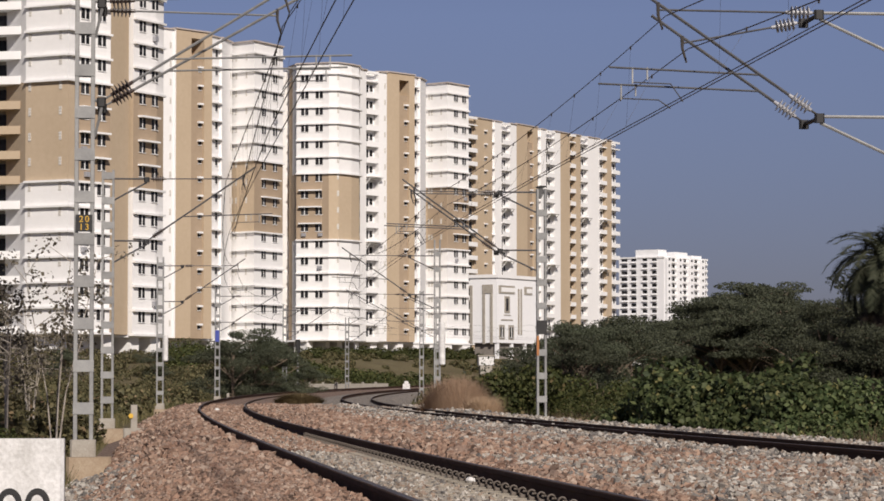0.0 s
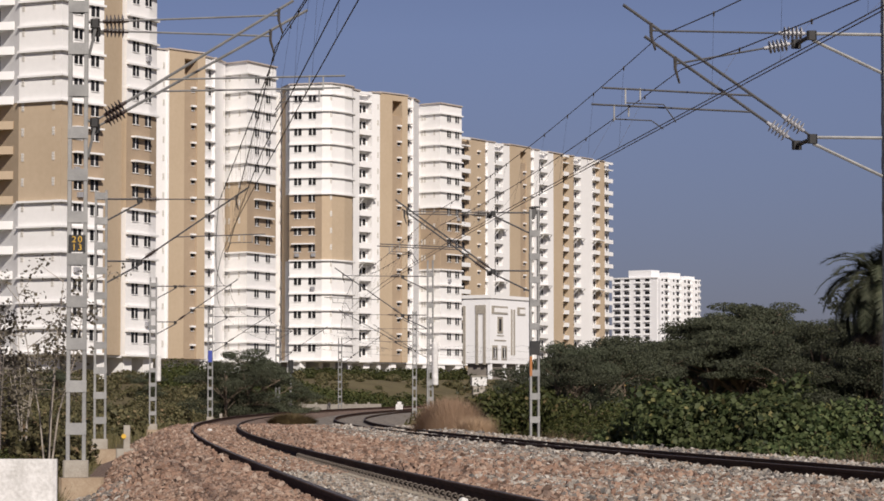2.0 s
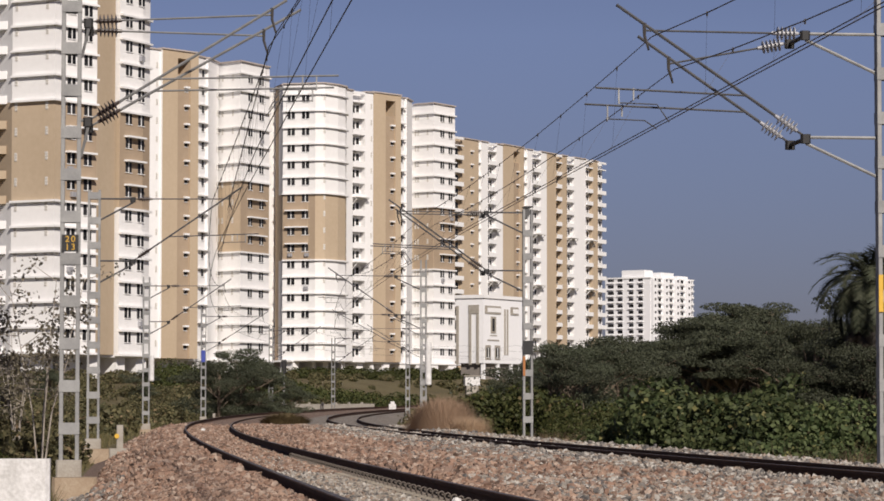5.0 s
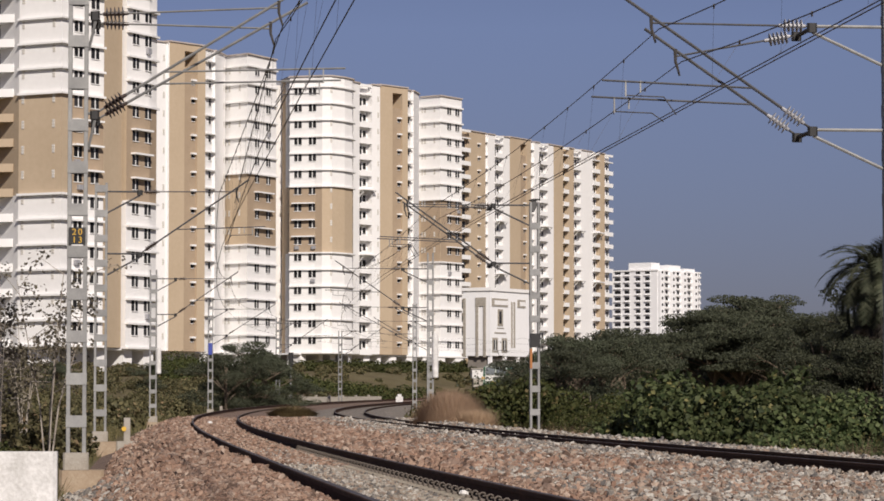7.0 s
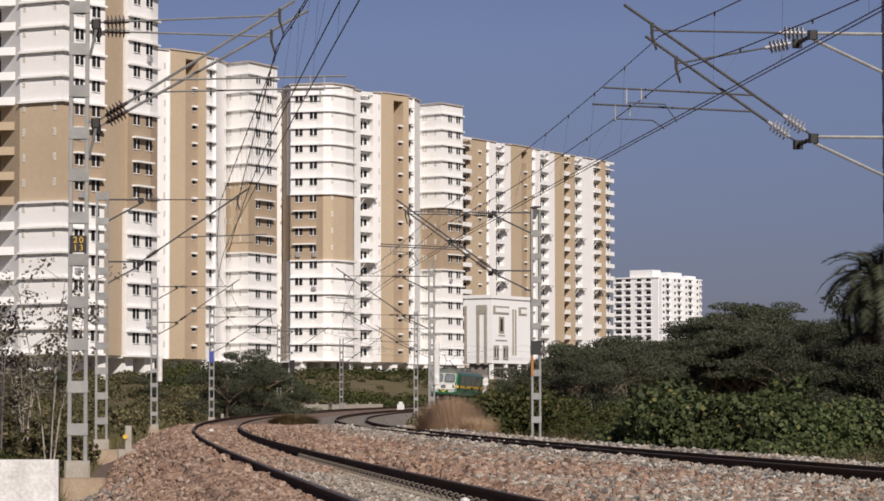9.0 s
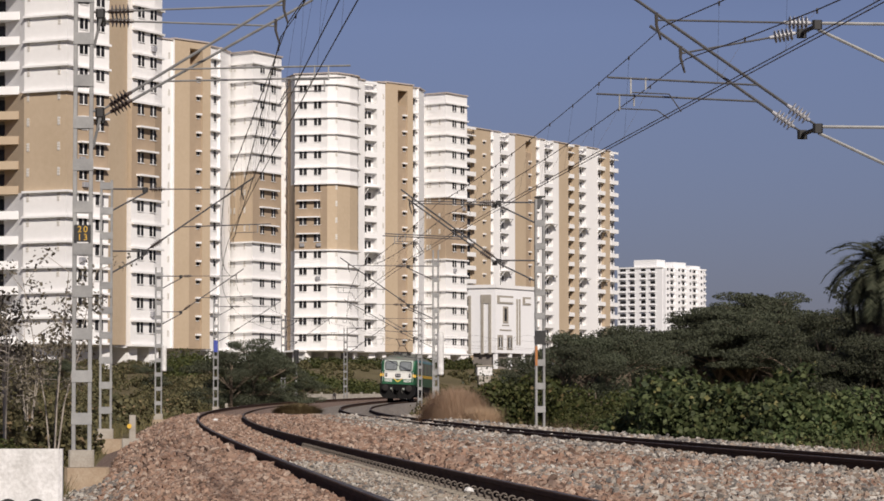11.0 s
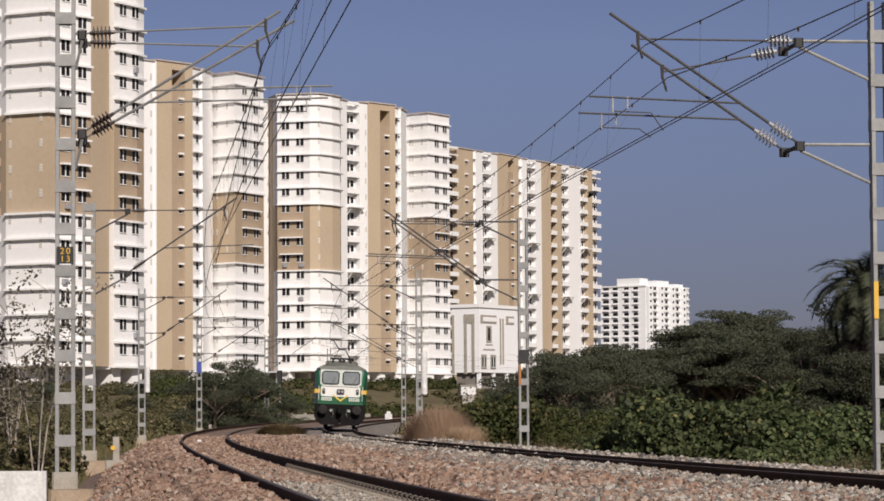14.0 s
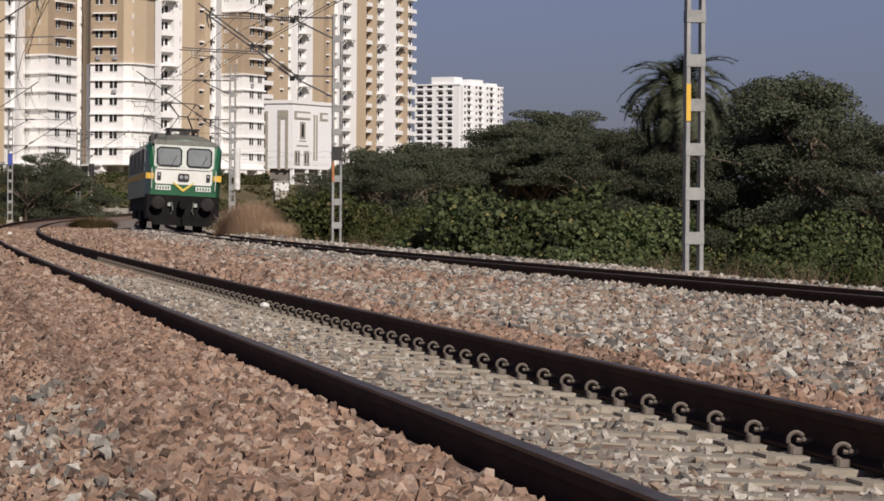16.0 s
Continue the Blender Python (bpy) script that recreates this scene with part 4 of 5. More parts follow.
# ---- plants ----
def leaf_cloud(name, blobs, n, size, material, seed, flat=0.0, droop=0.3):
    """Many small folded leaves on uneven lumps. blobs: (x, y, z, rx, ry, rz)."""
    r = np.random.default_rng(seed)
    b = np.array(blobs, float)
    vol = b[:, 3] * b[:, 4] + b[:, 4] * b[:, 5]
    k = r.choice(len(b), n, p=vol / vol.sum())
    d = r.normal(size=(n, 3))
    d /= np.linalg.norm(d, axis=1, keepdims=True)
    rad = 0.62 + 0.45 * r.random(n) ** 0.6
    lumps = 1 + 0.18 * np.sin(d[:, 0] * 7 + k) * np.sin(d[:, 1] * 6 + 2 * k) * np.cos(d[:, 2] * 5)
    c = b[k, :3] + d * b[k, 3:] * (rad * lumps)[:, None]
    nrm = d + r.normal(size=(n, 3)) * 0.7 + np.array([0, 0, 0.4 + flat])
    nrm /= np.linalg.norm(nrm, axis=1, keepdims=True)
    a = np.cross(nrm, r.normal(size=(n, 3)))
    a /= np.linalg.norm(a, axis=1, keepdims=True)
    t = np.cross(nrm, a)
    L = (size * (0.6 + 0.8 * r.random(n)))[:, None]
    W = L * 0.42
    v = np.stack([c - a * L * 0.5, c + t * W - nrm * L * 0.1, c + a * L * 0.55 - nrm * L * droop, c - t * W - nrm * L * 0.1], 1)
    f = (np.array([(0, 1, 2), (0, 2, 3)])[None] + 4 * np.arange(n)[:, None, None]).reshape(-1, 3)
    keep = v[:, :, 2].min(axis=1) > -0.3
    return fast_mesh(name, v.reshape(-1, 3), f[np.repeat(keep, 2)], material)


def lumps(seed, n, w, dpt, h, r0):
    q = random.Random(seed)
    out = []
    for _ in range(n):
        x, y = q.uniform(-w, w), q.uniform(-dpt, dpt)
        fall = max(0.25, 1 - (abs(x) / w) ** 2 * 0.6)
        z = q.uniform(0.1, 0.75) * h * fall
        rr = r0 * q.uniform(0.6, 1.2)
        out.append((x, y, z, rr * 1.15, rr * 1.15, rr * 0.8))
    return out


def bush_kind(seed, h, n, size, material, label, stems=5):
    ob = thing("bush", pose(0, 0, -50), label, "bush", "bushes beside the line")
    q = random.Random(seed)
    part("leaves", leaf_cloud("leaves", lumps(seed, 12, 1.6, 1.4, h, h * 0.34), n, size, material, seed), material, ob)
    g = Geo()
    for _ in range(stems):
        x, y = q.uniform(-0.6, 0.6), q.uniform(-0.6, 0.6)
        g.tube([(x * 0.4, y * 0.4, -0.1), (x, y, h * 0.45), (x * 1.3, y * 1.3, h * 0.62)], 0.03, 5, r1=0.01)
    part("stem", g, M_BARK, ob)
    return ob


def plant(kind, x, y, scale, turn, dz=0.0):
    m = pose(x, y, float(ground_z(np.float64(x), np.float64(y))) + dz, 0, 0, turn)
    ob = copy_thing(kind, m @ Matrix.Diagonal((scale, scale, scale, 1)))
    return ob


GREEN = "dense green leafy bush growing beside the railway bank"
BUSHES = [bush_kind(14, 2.0, 6500, 0.12, M_LEAFDARK, "dense dark green bush growing beside the railway bank"), bush_kind(11, 2.0, 7200, 0.15, M_LEAF, GREEN), bush_kind(12, 2.2, 9000, 0.12, M_LEAF, GREEN), bush_kind(13, 1.8, 8500, 0.10, M_LEAF, GREEN)]
SHRUB = bush_kind(15, 2.1, 9000, 0.095, M_SCRUBDARK, "fine-leaved olive green shrub beside the railway bank")
SCRUB = [bush_kind(21, 1.5, 2600, 0.13, M_DRYLEAF, "dry olive scrub beside the line"), bush_kind(22, 1.3, 2600, 0.12, M_DRYLEAF, "dry olive scrub beside the line")]


def tree_kind(seed, h, crown_w, n, size, material, label, trunk=0.16, low=0.3, layers=0.45):
    """A broad tree: limbs that fork, each ending in flat sprays of small leaves with gaps between."""
    ob = thing("tree", pose(0, 0, -80), label, "tree", "trees behind the line")
    q = random.Random(seed)
    g = Geo()
    g.tube([(0, 0, -0.3), (q.uniform(-.2, .2), q.uniform(-.2, .2), h * 0.35), (q.uniform(-.5, .5), q.uniform(-.5, .5), h * 0.75)], trunk, 8, r1=trunk * 0.4)
    blobs = []
    for i in range(18):
        a = q.uniform(0, math.tau)
        rr = crown_w * q.uniform(0.15, 0.9)
        z = h * q.uniform(low, 0.88) * (1 - 0.22 * (rr / crown_w) ** 2)
        tip = Vector((rr * math.cos(a), rr * math.sin(a), z))
        fork = Vector((tip.x * 0.5, tip.y * 0.5, z * 0.8))
        g.tube([(0, 0, z * 0.5), fork, tip], trunk * 0.35, 5, r1=0.02)
        for k in range(4):
            e = tip + Vector((q.gauss(0, 0.2), q.gauss(0, 0.2), q.uniform(-0.06, 0.14))) * crown_w
            g.tube([fork.lerp(tip, q.uniform(0.3, 1)), e], 0.03, 4, r1=0.008)
            s = crown_w * q.uniform(0.11, 0.24)
            blobs.append((*e, s * 1.2, s * 1.2, s * layers))
    part("trunk", g, M_BARK, ob)
    part("crown", leaf_cloud("crown", blobs, n, size, material, seed, flat=0.4), material, ob)
    return ob


DARK = "dark green broad tree behind the bushes"
TREES = [tree_kind(31, 6.5, 3.6, 34000, 0.082, M_TREELEAF, DARK, low=0.2), tree_kind(32, 7.0, 3.2, 34000, 0.082, M_TREELEAF, DARK, low=0.2, layers=0.6), tree_kind(33, 5.0, 3.4, 30000, 0.082, M_TREELEAF, DARK, low=0.12, layers=0.5)]
UMBRELLA = tree_kind(34, 6.4, 4.3, 42000, 0.085, M_TREELEAF, "dark green tree with a wide umbrella crown in flat layers", low=0.42, layers=0.26)


def by_bearing(px, d):
    """Plan place on a bearing, given as metres to the right at 100 m, d metres ahead."""
    return px * d / 100.0, d


def grass_clump(x, y, w, h, n, seed, label, material=M_DRYGRASS, z0=None):
    z0 = float(ground_z(np.float64(x), np.float64(y))) if z0 is None else z0
    r = np.random.default_rng(seed)
    a, rr = r.random(n) * math.tau, np.sqrt(r.random(n))
    bx, by = np.cos(a) * rr * w * 0.75, np.sin(a) * rr * w * 0.5
    hh = h * (1.0 - 0.55 * rr ** 2) * (0.7 + 0.4 * r.random(n))
    lean = np.stack([bx * 0.5 + r.normal(size=n) * 0.30, by * 0.5 + r.normal(size=n) * 0.30], 1) * hh[:, None] / h
    b = np.stack([bx, by, np.full(n, -0.1)], 1)
    tip = b + np.stack([lean[:, 0], lean[:, 1], hh], 1)
    side = np.stack([np.sin(a), -np.cos(a), np.zeros(n)], 1) * 0.008
    mid = b * 0.4 + tip * 0.6 + np.array([0, 0, 0.12])
    v = np.stack([b - side, b + side, mid + side, tip, mid - side], 1).reshape(-1, 3)
    f = (np.array([(0, 1, 2), (0, 2, 4), (4, 2, 3)])[None] + 5 * np.arange(n)[:, None, None]).reshape(-1, 3)
    ob = tagged(part("dry_grass_clump", fast_mesh("dry_grass", v, f, material), material, None, "", pose(x, y, z0)), label, "grass", kind="stuff")
    return ob


q = random.Random(3)
# leafy bushes along the far bank: along the line, off to the right, height scale
for s in range(34, 128, 4):
    for row, (o0, sc) in enumerate(((5.4, 0.62), (7.2, 0.95), (9.6, 1.15))):
        p = line(s + q.uniform(-1, 1), TRACK2 + o0 + q.uniform(-0.5, 0.6))
        if s > 70 and row == 0:
            kind = SCRUB[q.randrange(2)]
        elif s > 76:
            kind = (SHRUB, SHRUB, BUSHES[3])[q.randrange(3)]
        elif 56 < s < 68:
            kind = BUSHES[q.randrange(1, 4)]
        else:
            kind = (BUSHES[0], BUSHES[3], SHRUB)[q.randrange(3)]
        plant(kind, p.x, p.y, sc * q.uniform(0.7, 1.1) * ((0.7, 0.62, 0.5)[row] if s < 66 else 0.85), q.uniform(0, 360))
for s in range(128, 330, 10):
    p = line(s, TRACK2 + 9 + q.uniform(-1, 2))
    plant(SHRUB, p.x, p.y, q.uniform(1.0, 1.4), q.uniform(0, 360))
for s in range(126, 320, 6):
    for o0, sc in ((5.6, 0.62), (8.0, 0.85), (13.0, 1.1)):
        p = line(s + q.uniform(-2, 2), TRACK2 + o0 + q.uniform(-0.8, 0.8))
        plant((SHRUB, SCRUB[0], BUSHES[3])[q.randrange(3)], p.x, p.y, sc * q.uniform(0.7, 1.1), q.uniform(0, 360))
for b, d, sc in ((1.2, 240, 0.8), (1.8, 236, 0.9), (2.4, 230, 1.1), (1.3, 128, 0.9), (1.7, 126, 1.1), (2.2, 123, 1.3), (2.7, 120, 1.5), (3.2, 118, 1.65)):
    x, y = by_bearing(b, d)
    plant(SHRUB, x, y, sc, q.uniform(0, 360))
# taller clumps of broad-leaved plants
for b, d, sc, k in ((6.7, 80, 0.85, 3), (7.5, 77, 0.95, 3), (8.4, 75, 1.2, 2), (9.3, 73, 1.2, 3), (10.2, 71, 1.25, 2), (11.1, 69, 1.25, 3), (12.0, 67, 0.95, 2), (12.9, 66, 0.7, 3)):
    x, y = by_bearing(b, d)
    plant(BUSHES[k], x, y, sc, q.uniform(0, 360))
# dark trees behind them, as bearing, distance, scale and kind
for b, d, sc, k in ((3.3, 150, .68, 2), (4.0, 146, .84, 2), (4.7, 150, .80, 1), (5.5, 155, .98, 2), (6.3, 160, 1.08, 2), (5.0, 170, 1.02, 2), (7.0, 215, 1.30, 2), (7.7, 200, 1.15, 2), (8.6, 205, 1.25, 2), (11.6, 190, 1.25, 2), (12.4, 185, .98, 1), (13.1, 175, 1.05, 2), (14.0, 170, 1.0, 2), (12.0, 210, 1.3, 2), (12.7, 150, 1.0, 1), (13.5, 160, 1.08, 2), (12.2, 165, 1.1, 2), (9.9, 192, 1.45, 2), (10.9, 194, 1.5, 2), (15.9, 86, .78, 1), (16.6, 84, .86, 0), (17.5, 82, .90, 1), (18.4, 81, .90, 0), (19.3, 79, .88, 1), (20.4, 76, .68, 0), (21.6, 74, .56, 1), (22.8, 72, .62, 2), (2.6, 180, .6, 2), (12.9, 120, .50, 2), (13.7, 115, .46, 2)):
    x, y = by_bearing(b, d)
    plant(TREES[k], x, y, sc, q.uniform(0, 360))
for b, d, sc in ((9.2, 180, 1.08), (10.9, 184, 1.30), (10.1, 178, 1.10), (10.5, 190, 1.22)):
    x, y = by_bearing(b, d)
    plant(UMBRELLA, x, y, sc, q.uniform(0, 360))


def palm(x, y, h, label):
    z0 = float(ground_z(np.float64(x), np.float64(y)))
    ob = thing("date_palm", pose(x, y, z0), label, "palm tree")
    g = Geo()
    g.tube([(0, 0, -0.2), (0.1, 0, h * 0.5), (0.05, 0, h)], 0.30, 10, r1=0.24)
    part("trunk", g, M_BARK, ob)
    r = random.Random(8)
    for i in range(135):
        az = i * 2.399
        up = 1.35 - 2.3 * (i / 64) + r.uniform(-0.12, 0.12) if i < 64 else -1.05 - r.uniform(0, 0.4)
        n = r.uniform(1.5, 1.9) if i < 64 else r.uniform(1.3, 2.3)
        pts = []
        p, el = Vector((0.05, 0, h)), up
        for k in range(9):
            pts.append(p.copy())
            p = p + Vector((math.cos(az) * math.cos(el), math.sin(az) * math.cos(el), math.sin(el))) * (n / 8)
            el -= 0.23 if i < 64 else 0.02
        g = Geo().tube(pts, 0.02, 4, r1=0.006)
        side = Vector((-math.sin(az), math.cos(az), 0))
        for k in range(2, 76):
            t = k / 76 * 8
            a = pts[int(t)].lerp(pts[min(8, int(t) + 1)], t - int(t))
            d = (pts[min(8, int(t) + 1)] - pts[int(t)]).normalized()
            ll = 0.46 * (1 - abs(k / 76 - 0.45) * 1.1)
            for sg in (-1, 1):
                tip = a + (side * sg * 0.75 + d * 0.6 + Vector((0, 0, 0.15 - 0.3 * r.random()))).normalized() * ll
                g.add([a + d * 0.016, a - d * 0.016, tip], [(0, 1, 2)])
        part("frond" if i < 64 else "dead_frond", g, M_PALM if i < 64 else M_DEADFROND, ob, "" if i < 64 else "dry brown hanging frond")
    return ob


for b, d, sc in ((13.6, 71, 0.40), (14.2, 71, 0.50), (14.9, 71, 0.52)):
    x, y = by_bearing(b, d)
    plant(TREES[1], x, y, sc, q.uniform(0, 360))
palm(*by_bearing(14.63, 74), 4.7, "date palm with arching grey-green fronds among dark trees")

# left side scrub, thin trees and the far verge
for s in range(42, 150, 5):
    for o0 in (-7.5, -11.0, -16.0):
        if s < 60 and o0 > -9:
            continue
        p = line(s + q.uniform(-2, 2), o0 + q.uniform(-1, 1))
        plant(SCRUB[q.randrange(2)], p.x, p.y, q.uniform(0.6, 1.2), q.uniform(0, 360))


def scrub_belt(name, count, lo, hi, y0, y1, h, seed, material, label, n, size):
    """Far scrub that nobody could count, as one mass of leaves: bearings lo to hi, y0 to y1 metres ahead."""
    r = random.Random(seed)
    blobs = []
    for _ in range(count):
        y = r.uniform(y0, y1)
        x = r.uniform(lo, hi) * y / 100
        if not clear_of_line(x, y):
            continue
        w = h * r.uniform(0.6, 1.3)
        blobs.append((x, y, float(ground_z(np.float64(x), np.float64(y))) + w * 0.35, w * 1.3, w, w * r.uniform(0.6, 1.0)))
    tagged(part(name, leaf_cloud(name, blobs, n, size, material, seed), material), label, "scrub", kind="stuff")


scrub_belt("scrub", 380, -16, 3, 140, 345, 1.05, 61, M_DRYLEAF, "dull olive scrub covering the rise below the towers", 120000, 0.2)
scrub_belt("scrub", 80, -15, 5, 318, 348, 0.9, 62, M_DRYLEAF, "olive bushes along the foot of the towers", 30000, 0.26)
scrub_belt("scrub", 150, -9, 7, 352, 440, 0.7, 64, M_DRYLEAF, "olive bushes in front of the towers", 60000, 0.28)
scrub_belt("scrub", 330, -6, 4, 215, 350, 0.85, 65, M_DRYLEAF, "dull olive scrub beyond the curve", 100000, 0.18)
scrub_belt("scrub", 320, -9, 3.2, 322, 352, 1.5, 66, M_SCRUBDARK, "olive green scrub and low trees at the foot of the towers", 110000, 0.24)
scrub_belt("scrub", 420, -2.6, 2.6, 222, 348, 0.9, 68, M_SCRUBDARK, "green scrub on the rise beyond the far track", 130000, 0.19)
scrub_belt("scrub", 90, -4.4, 1.5, 440, 525, 1.2, 67, M_SCRUBDARK, "olive green scrub below the white building", 36000, 0.3)
scrub_belt("scrub", 200, 2.5, 26, 150, 340, 2.4, 63, M_TREELEAF, "dark green thicket behind the line", 150000, 0.15)
for b, d, sc in ((-6.9, 236, 1.0), (-6.2, 240, 1.2), (-5.6, 246, 1.0), (-4.5, 250, .6), (-9.5, 300, .6), (-12.5, 280, .6)):
    x, y = by_bearing(b, d)
    plant(TREES[2], x, y, sc, q.uniform(0, 360))
for b, d, sc in ((-15.0, 56, 0.5), (-15.6, 50, 0.6), (-14.6, 60, 0.45)):
    x, y = by_bearing(b, d)
    plant(SHRUB, x, y, sc, q.uniform(0, 360))
for b, d, sc in ((-13.6, 64, 0.75), (-14.4, 60, 0.85), (-15.2, 62, 0.8)):
    x, y = by_bearing(b, d)
    plant(SCRUB[0], x, y, sc, q.uniform(0, 360))


def thin_tree(x, y, h, seed):
    z0 = float(ground_z(np.float64(x), np.float64(y)))
    ob = thing("young_tree", pose(x, y, z0), "slender young tree with pale stems and sparse grey leaves", "tree")
    r = random.Random(seed)
    g, blobs = Geo(), []
    for i in range(5):
        a = r.uniform(0, math.tau)
        w = r.uniform(0.3, 0.95)
        tip = Vector((math.cos(a) * w, math.sin(a) * w, h * r.uniform(0.75, 1.0)))
        pts = [Vector((0, 0, -0.2)), Vector((tip.x * 0.25, tip.y * 0.25, h * 0.35)), tip]
        g.tube(pts, 0.024, 5, r1=0.006)
        for k in range(7):
            c = pts[1].lerp(tip, r.uniform(0.1, 1.0))
            e = c + Vector((r.uniform(-.55, .55), r.uniform(-.55, .55), r.uniform(-.1, .45)))
            g.tube([c, e], 0.01, 4, r1=0.004)
            blobs.append((*e, 0.26, 0.26, 0.2))
    part("trunk", g, M_PALEBARK, ob)
    part("crown", leaf_cloud("crown", blobs, 1000, 0.07, M_YOUNGLEAF, seed), M_YOUNGLEAF, ob)


x, y, z = line(150, 3.4, -0.16)
grass_clump(x, y, 1.5, 0.7, 5000, 9, "low olive tuft of grass between the tracks", M_TUFT, z)
thin_tree(*by_bearing(-12.8, 60), 4.2, 5)
thin_tree(*by_bearing(-14.4, 58), 4.0, 6)
thin_tree(*by_bearing(-13.6, 66), 3.6, 7)


x, y, _ = line(112, TRACK2 + 2.1)
grass_clump(x, y, 1.5, 2.1, 22000, 4, "mound of tall dry reddish grass beside the far track")
x, y, _ = line(109, TRACK2 + 2.8)
grass_clump(x, y, 0.85, 1.4, 9000, 5, "mound of tall dry reddish grass beside the far track")


def verge_grass(n, s0, s1, o0, o1, h, seed, label, material=M_VERGE):
    """Rough grass blades along the foot of the bank."""
    r = np.random.default_rng(seed)
    s, o = s0 + (s1 - s0) * r.random(n), o0 + (o1 - o0) * r.random(n)
    tuft = 0.5 + 0.5 * np.sin(s * 1.9 + 3 * np.sin(o * 1.3)) * np.sin(o * 2.3 + s * 0.7)
    hd = np.interp(s, _S, _H)
    x, y = np.interp(s, _S, _X) + np.cos(hd) * o, np.interp(s, _S, _Y) - np.sin(hd) * o
    b = np.stack([x, y, ground_z(x, y) - 0.05], 1)
    hh = h * (0.25 + 0.9 * tuft) * (0.5 + 0.7 * r.random(n))
    tip = b + np.stack([r.normal(size=n) * 0.35 * hh, r.normal(size=n) * 0.35 * hh, hh], 1)
    a = r.random(n) * math.tau
    side = np.stack([np.cos(a), np.sin(a), np.zeros(n)], 1) * 0.014
    v = np.stack([b - side, b + side, tip], 1).reshape(-1, 3)
    tagged(part("verge_grass", fast_mesh("verge_grass", v, np.arange(3 * n).reshape(-1, 3), material), material), label, "grass", kind="stuff")


verge_grass(26000, 30, 110, -9.5, -3.6, 0.42, 71, "rough olive and straw grass beside the near bank")
verge_grass(20000, 100, 250, -14, -4.0, 0.6, 72, "rough olive and straw grass beside the near bank")
verge_grass(16000, 30, 120, TRACK2 + 3.4, TRACK2 + 5.6, 0.5, 73, "dry brownish grass at the foot of the bushes")


verge_grass(5000, 36, 62, TRACK2 + 3.6, TRACK2 + 6.0, 0.85, 74, "straw-coloured dead stems in front of the bushes", M_DRYSTEM)
verge_grass(9000, 74, 106, TRACK2 + 3.4, TRACK2 + 5.8, 0.8, 75, "brown dry grass in front of the bushes", M_DRYSTEM)


def boundary_wall(pts, h, label):
    """Low wall in panels between posts."""
    ob = thing("boundary_wall", pose(0, 0, 0), label, "wall")
    for (xa, ya), (xb, yb) in zip(pts[:-1], pts[1:]):
        za = float(ground_z(np.float64(xa), np.float64(ya)))
        d = Vector((xb - xa, yb - ya, 0))
        m = Matrix.Translation((xa, ya, za)) @ Matrix.Rotation(math.atan2(d.y, d.x), 4, "Z")
        part("panel", Geo().box(0.1, d.length - 0.1, -0.06, 0.06, -0.6, h), M_CONC, ob, "", m)
        part("post", Geo().box(-0.1, 0.1, -0.1, 0.1, -0.6, h + 0.15), M_CONC, ob, "", m)


boundary_wall([(-15.5 + 1.25 * k, 292 + 2.2 * k) for k in range(9)], 1.2, "low grey concrete wall behind the curve")

# ---- small things by the line ----
stone_at = Matrix.Translation((-2.625, 18.6, -0.99)) @ Matrix.Rotation(radians(4), 4, "Z")
km = thing("distance_stone", stone_at, "whitewashed concrete distance stone with black numerals", "marker stone")
part("slab", Geo().prism([(-0.30, 0.0), (0.275, 0.0), (0.30, 0.025), (0.30, 0.12), (-0.30, 0.12)], -0.3, 1.395), M_WHITEPAINT, km)
for i, digit in enumerate("500"):
    part("numeral", lettering(digit, 0.37, "CENTER", M_BLACK), M_BLACK, km, "black painted numeral", pose(-0.20 + 0.17 * i, -0.006, 0.835, 90, 0, 0))
yb = thing("yellow_block", pose(-1.97, 17.6, -0.98, 0, 0, 8), "yellow painted concrete post beside the distance stone", "marker post")
part("post", Geo().box(-0.09, 0.09, -0.08, 0.08, -0.3, 0.78, bev=0.015), M_YELLOW, yb)


def marker_post(s, off, h, label, knob=False):
    ob = thing("marker_post", at_line(s, off, -0.55), label, "marker post")
    part("post", Geo().box(-0.09, 0.09, -0.07, 0.07, -0.3, h, bev=0.02), M_CONC, ob)
    part("plinth", Geo().box(-0.28, 0.28, -0.25, 0.25, -0.4, 0.22, bev=0.03), M_CONC, ob)
    if knob:
        part("yellow_mark", Geo().lathe([(0.065, 0), (0.065, 0.03)], (-0.08, -0.075, h - 0.3), (0, -1, 0), 10), M_YELLOW, ob, "yellow painted mark")


marker_post(82, -2.75, 0.85, "pale concrete marker post with a yellow mark", True)
p = line(292, 3.0, 0)
wm = thing("white_stone", pose(p.x, p.y, p.z - 0.2), "small whitewashed stone beside the far curve", "marker stone")
part("stone", Geo().prism([(-0.34, -0.2), (0.34, -0.2), (0.34, 0.2), (-0.34, 0.2)], -0.2, 0.6, mi=0).box(-0.2, 0.2, -0.15, 0.15, 0.6, 0.85, bev=0.06), M_WHITEPAINT, wm)


def signal_post(s, off):
    ob = thing("colour_light_signal", at_line(s, off, -0.5), "slim grey signal post with a dark lamp head", "signal")
    part("post", Geo().tube([(0, 0, 0), (0, 0, 3.8)], 0.09, 8), M_GALV, ob)
    part("lamp_head", Geo().box(-0.22, 0.22, -0.15, 0.15, 3.8, 5.0, bev=0.05), M_BLACK, ob)


signal_post(275, -4.8)
marker_post(200, -2.3, 0.7, "small pale concrete post at the outside of the curve")
marker_post(117, TRACK2 + 2.1, 0.35, "small pale concrete post beside the far track")
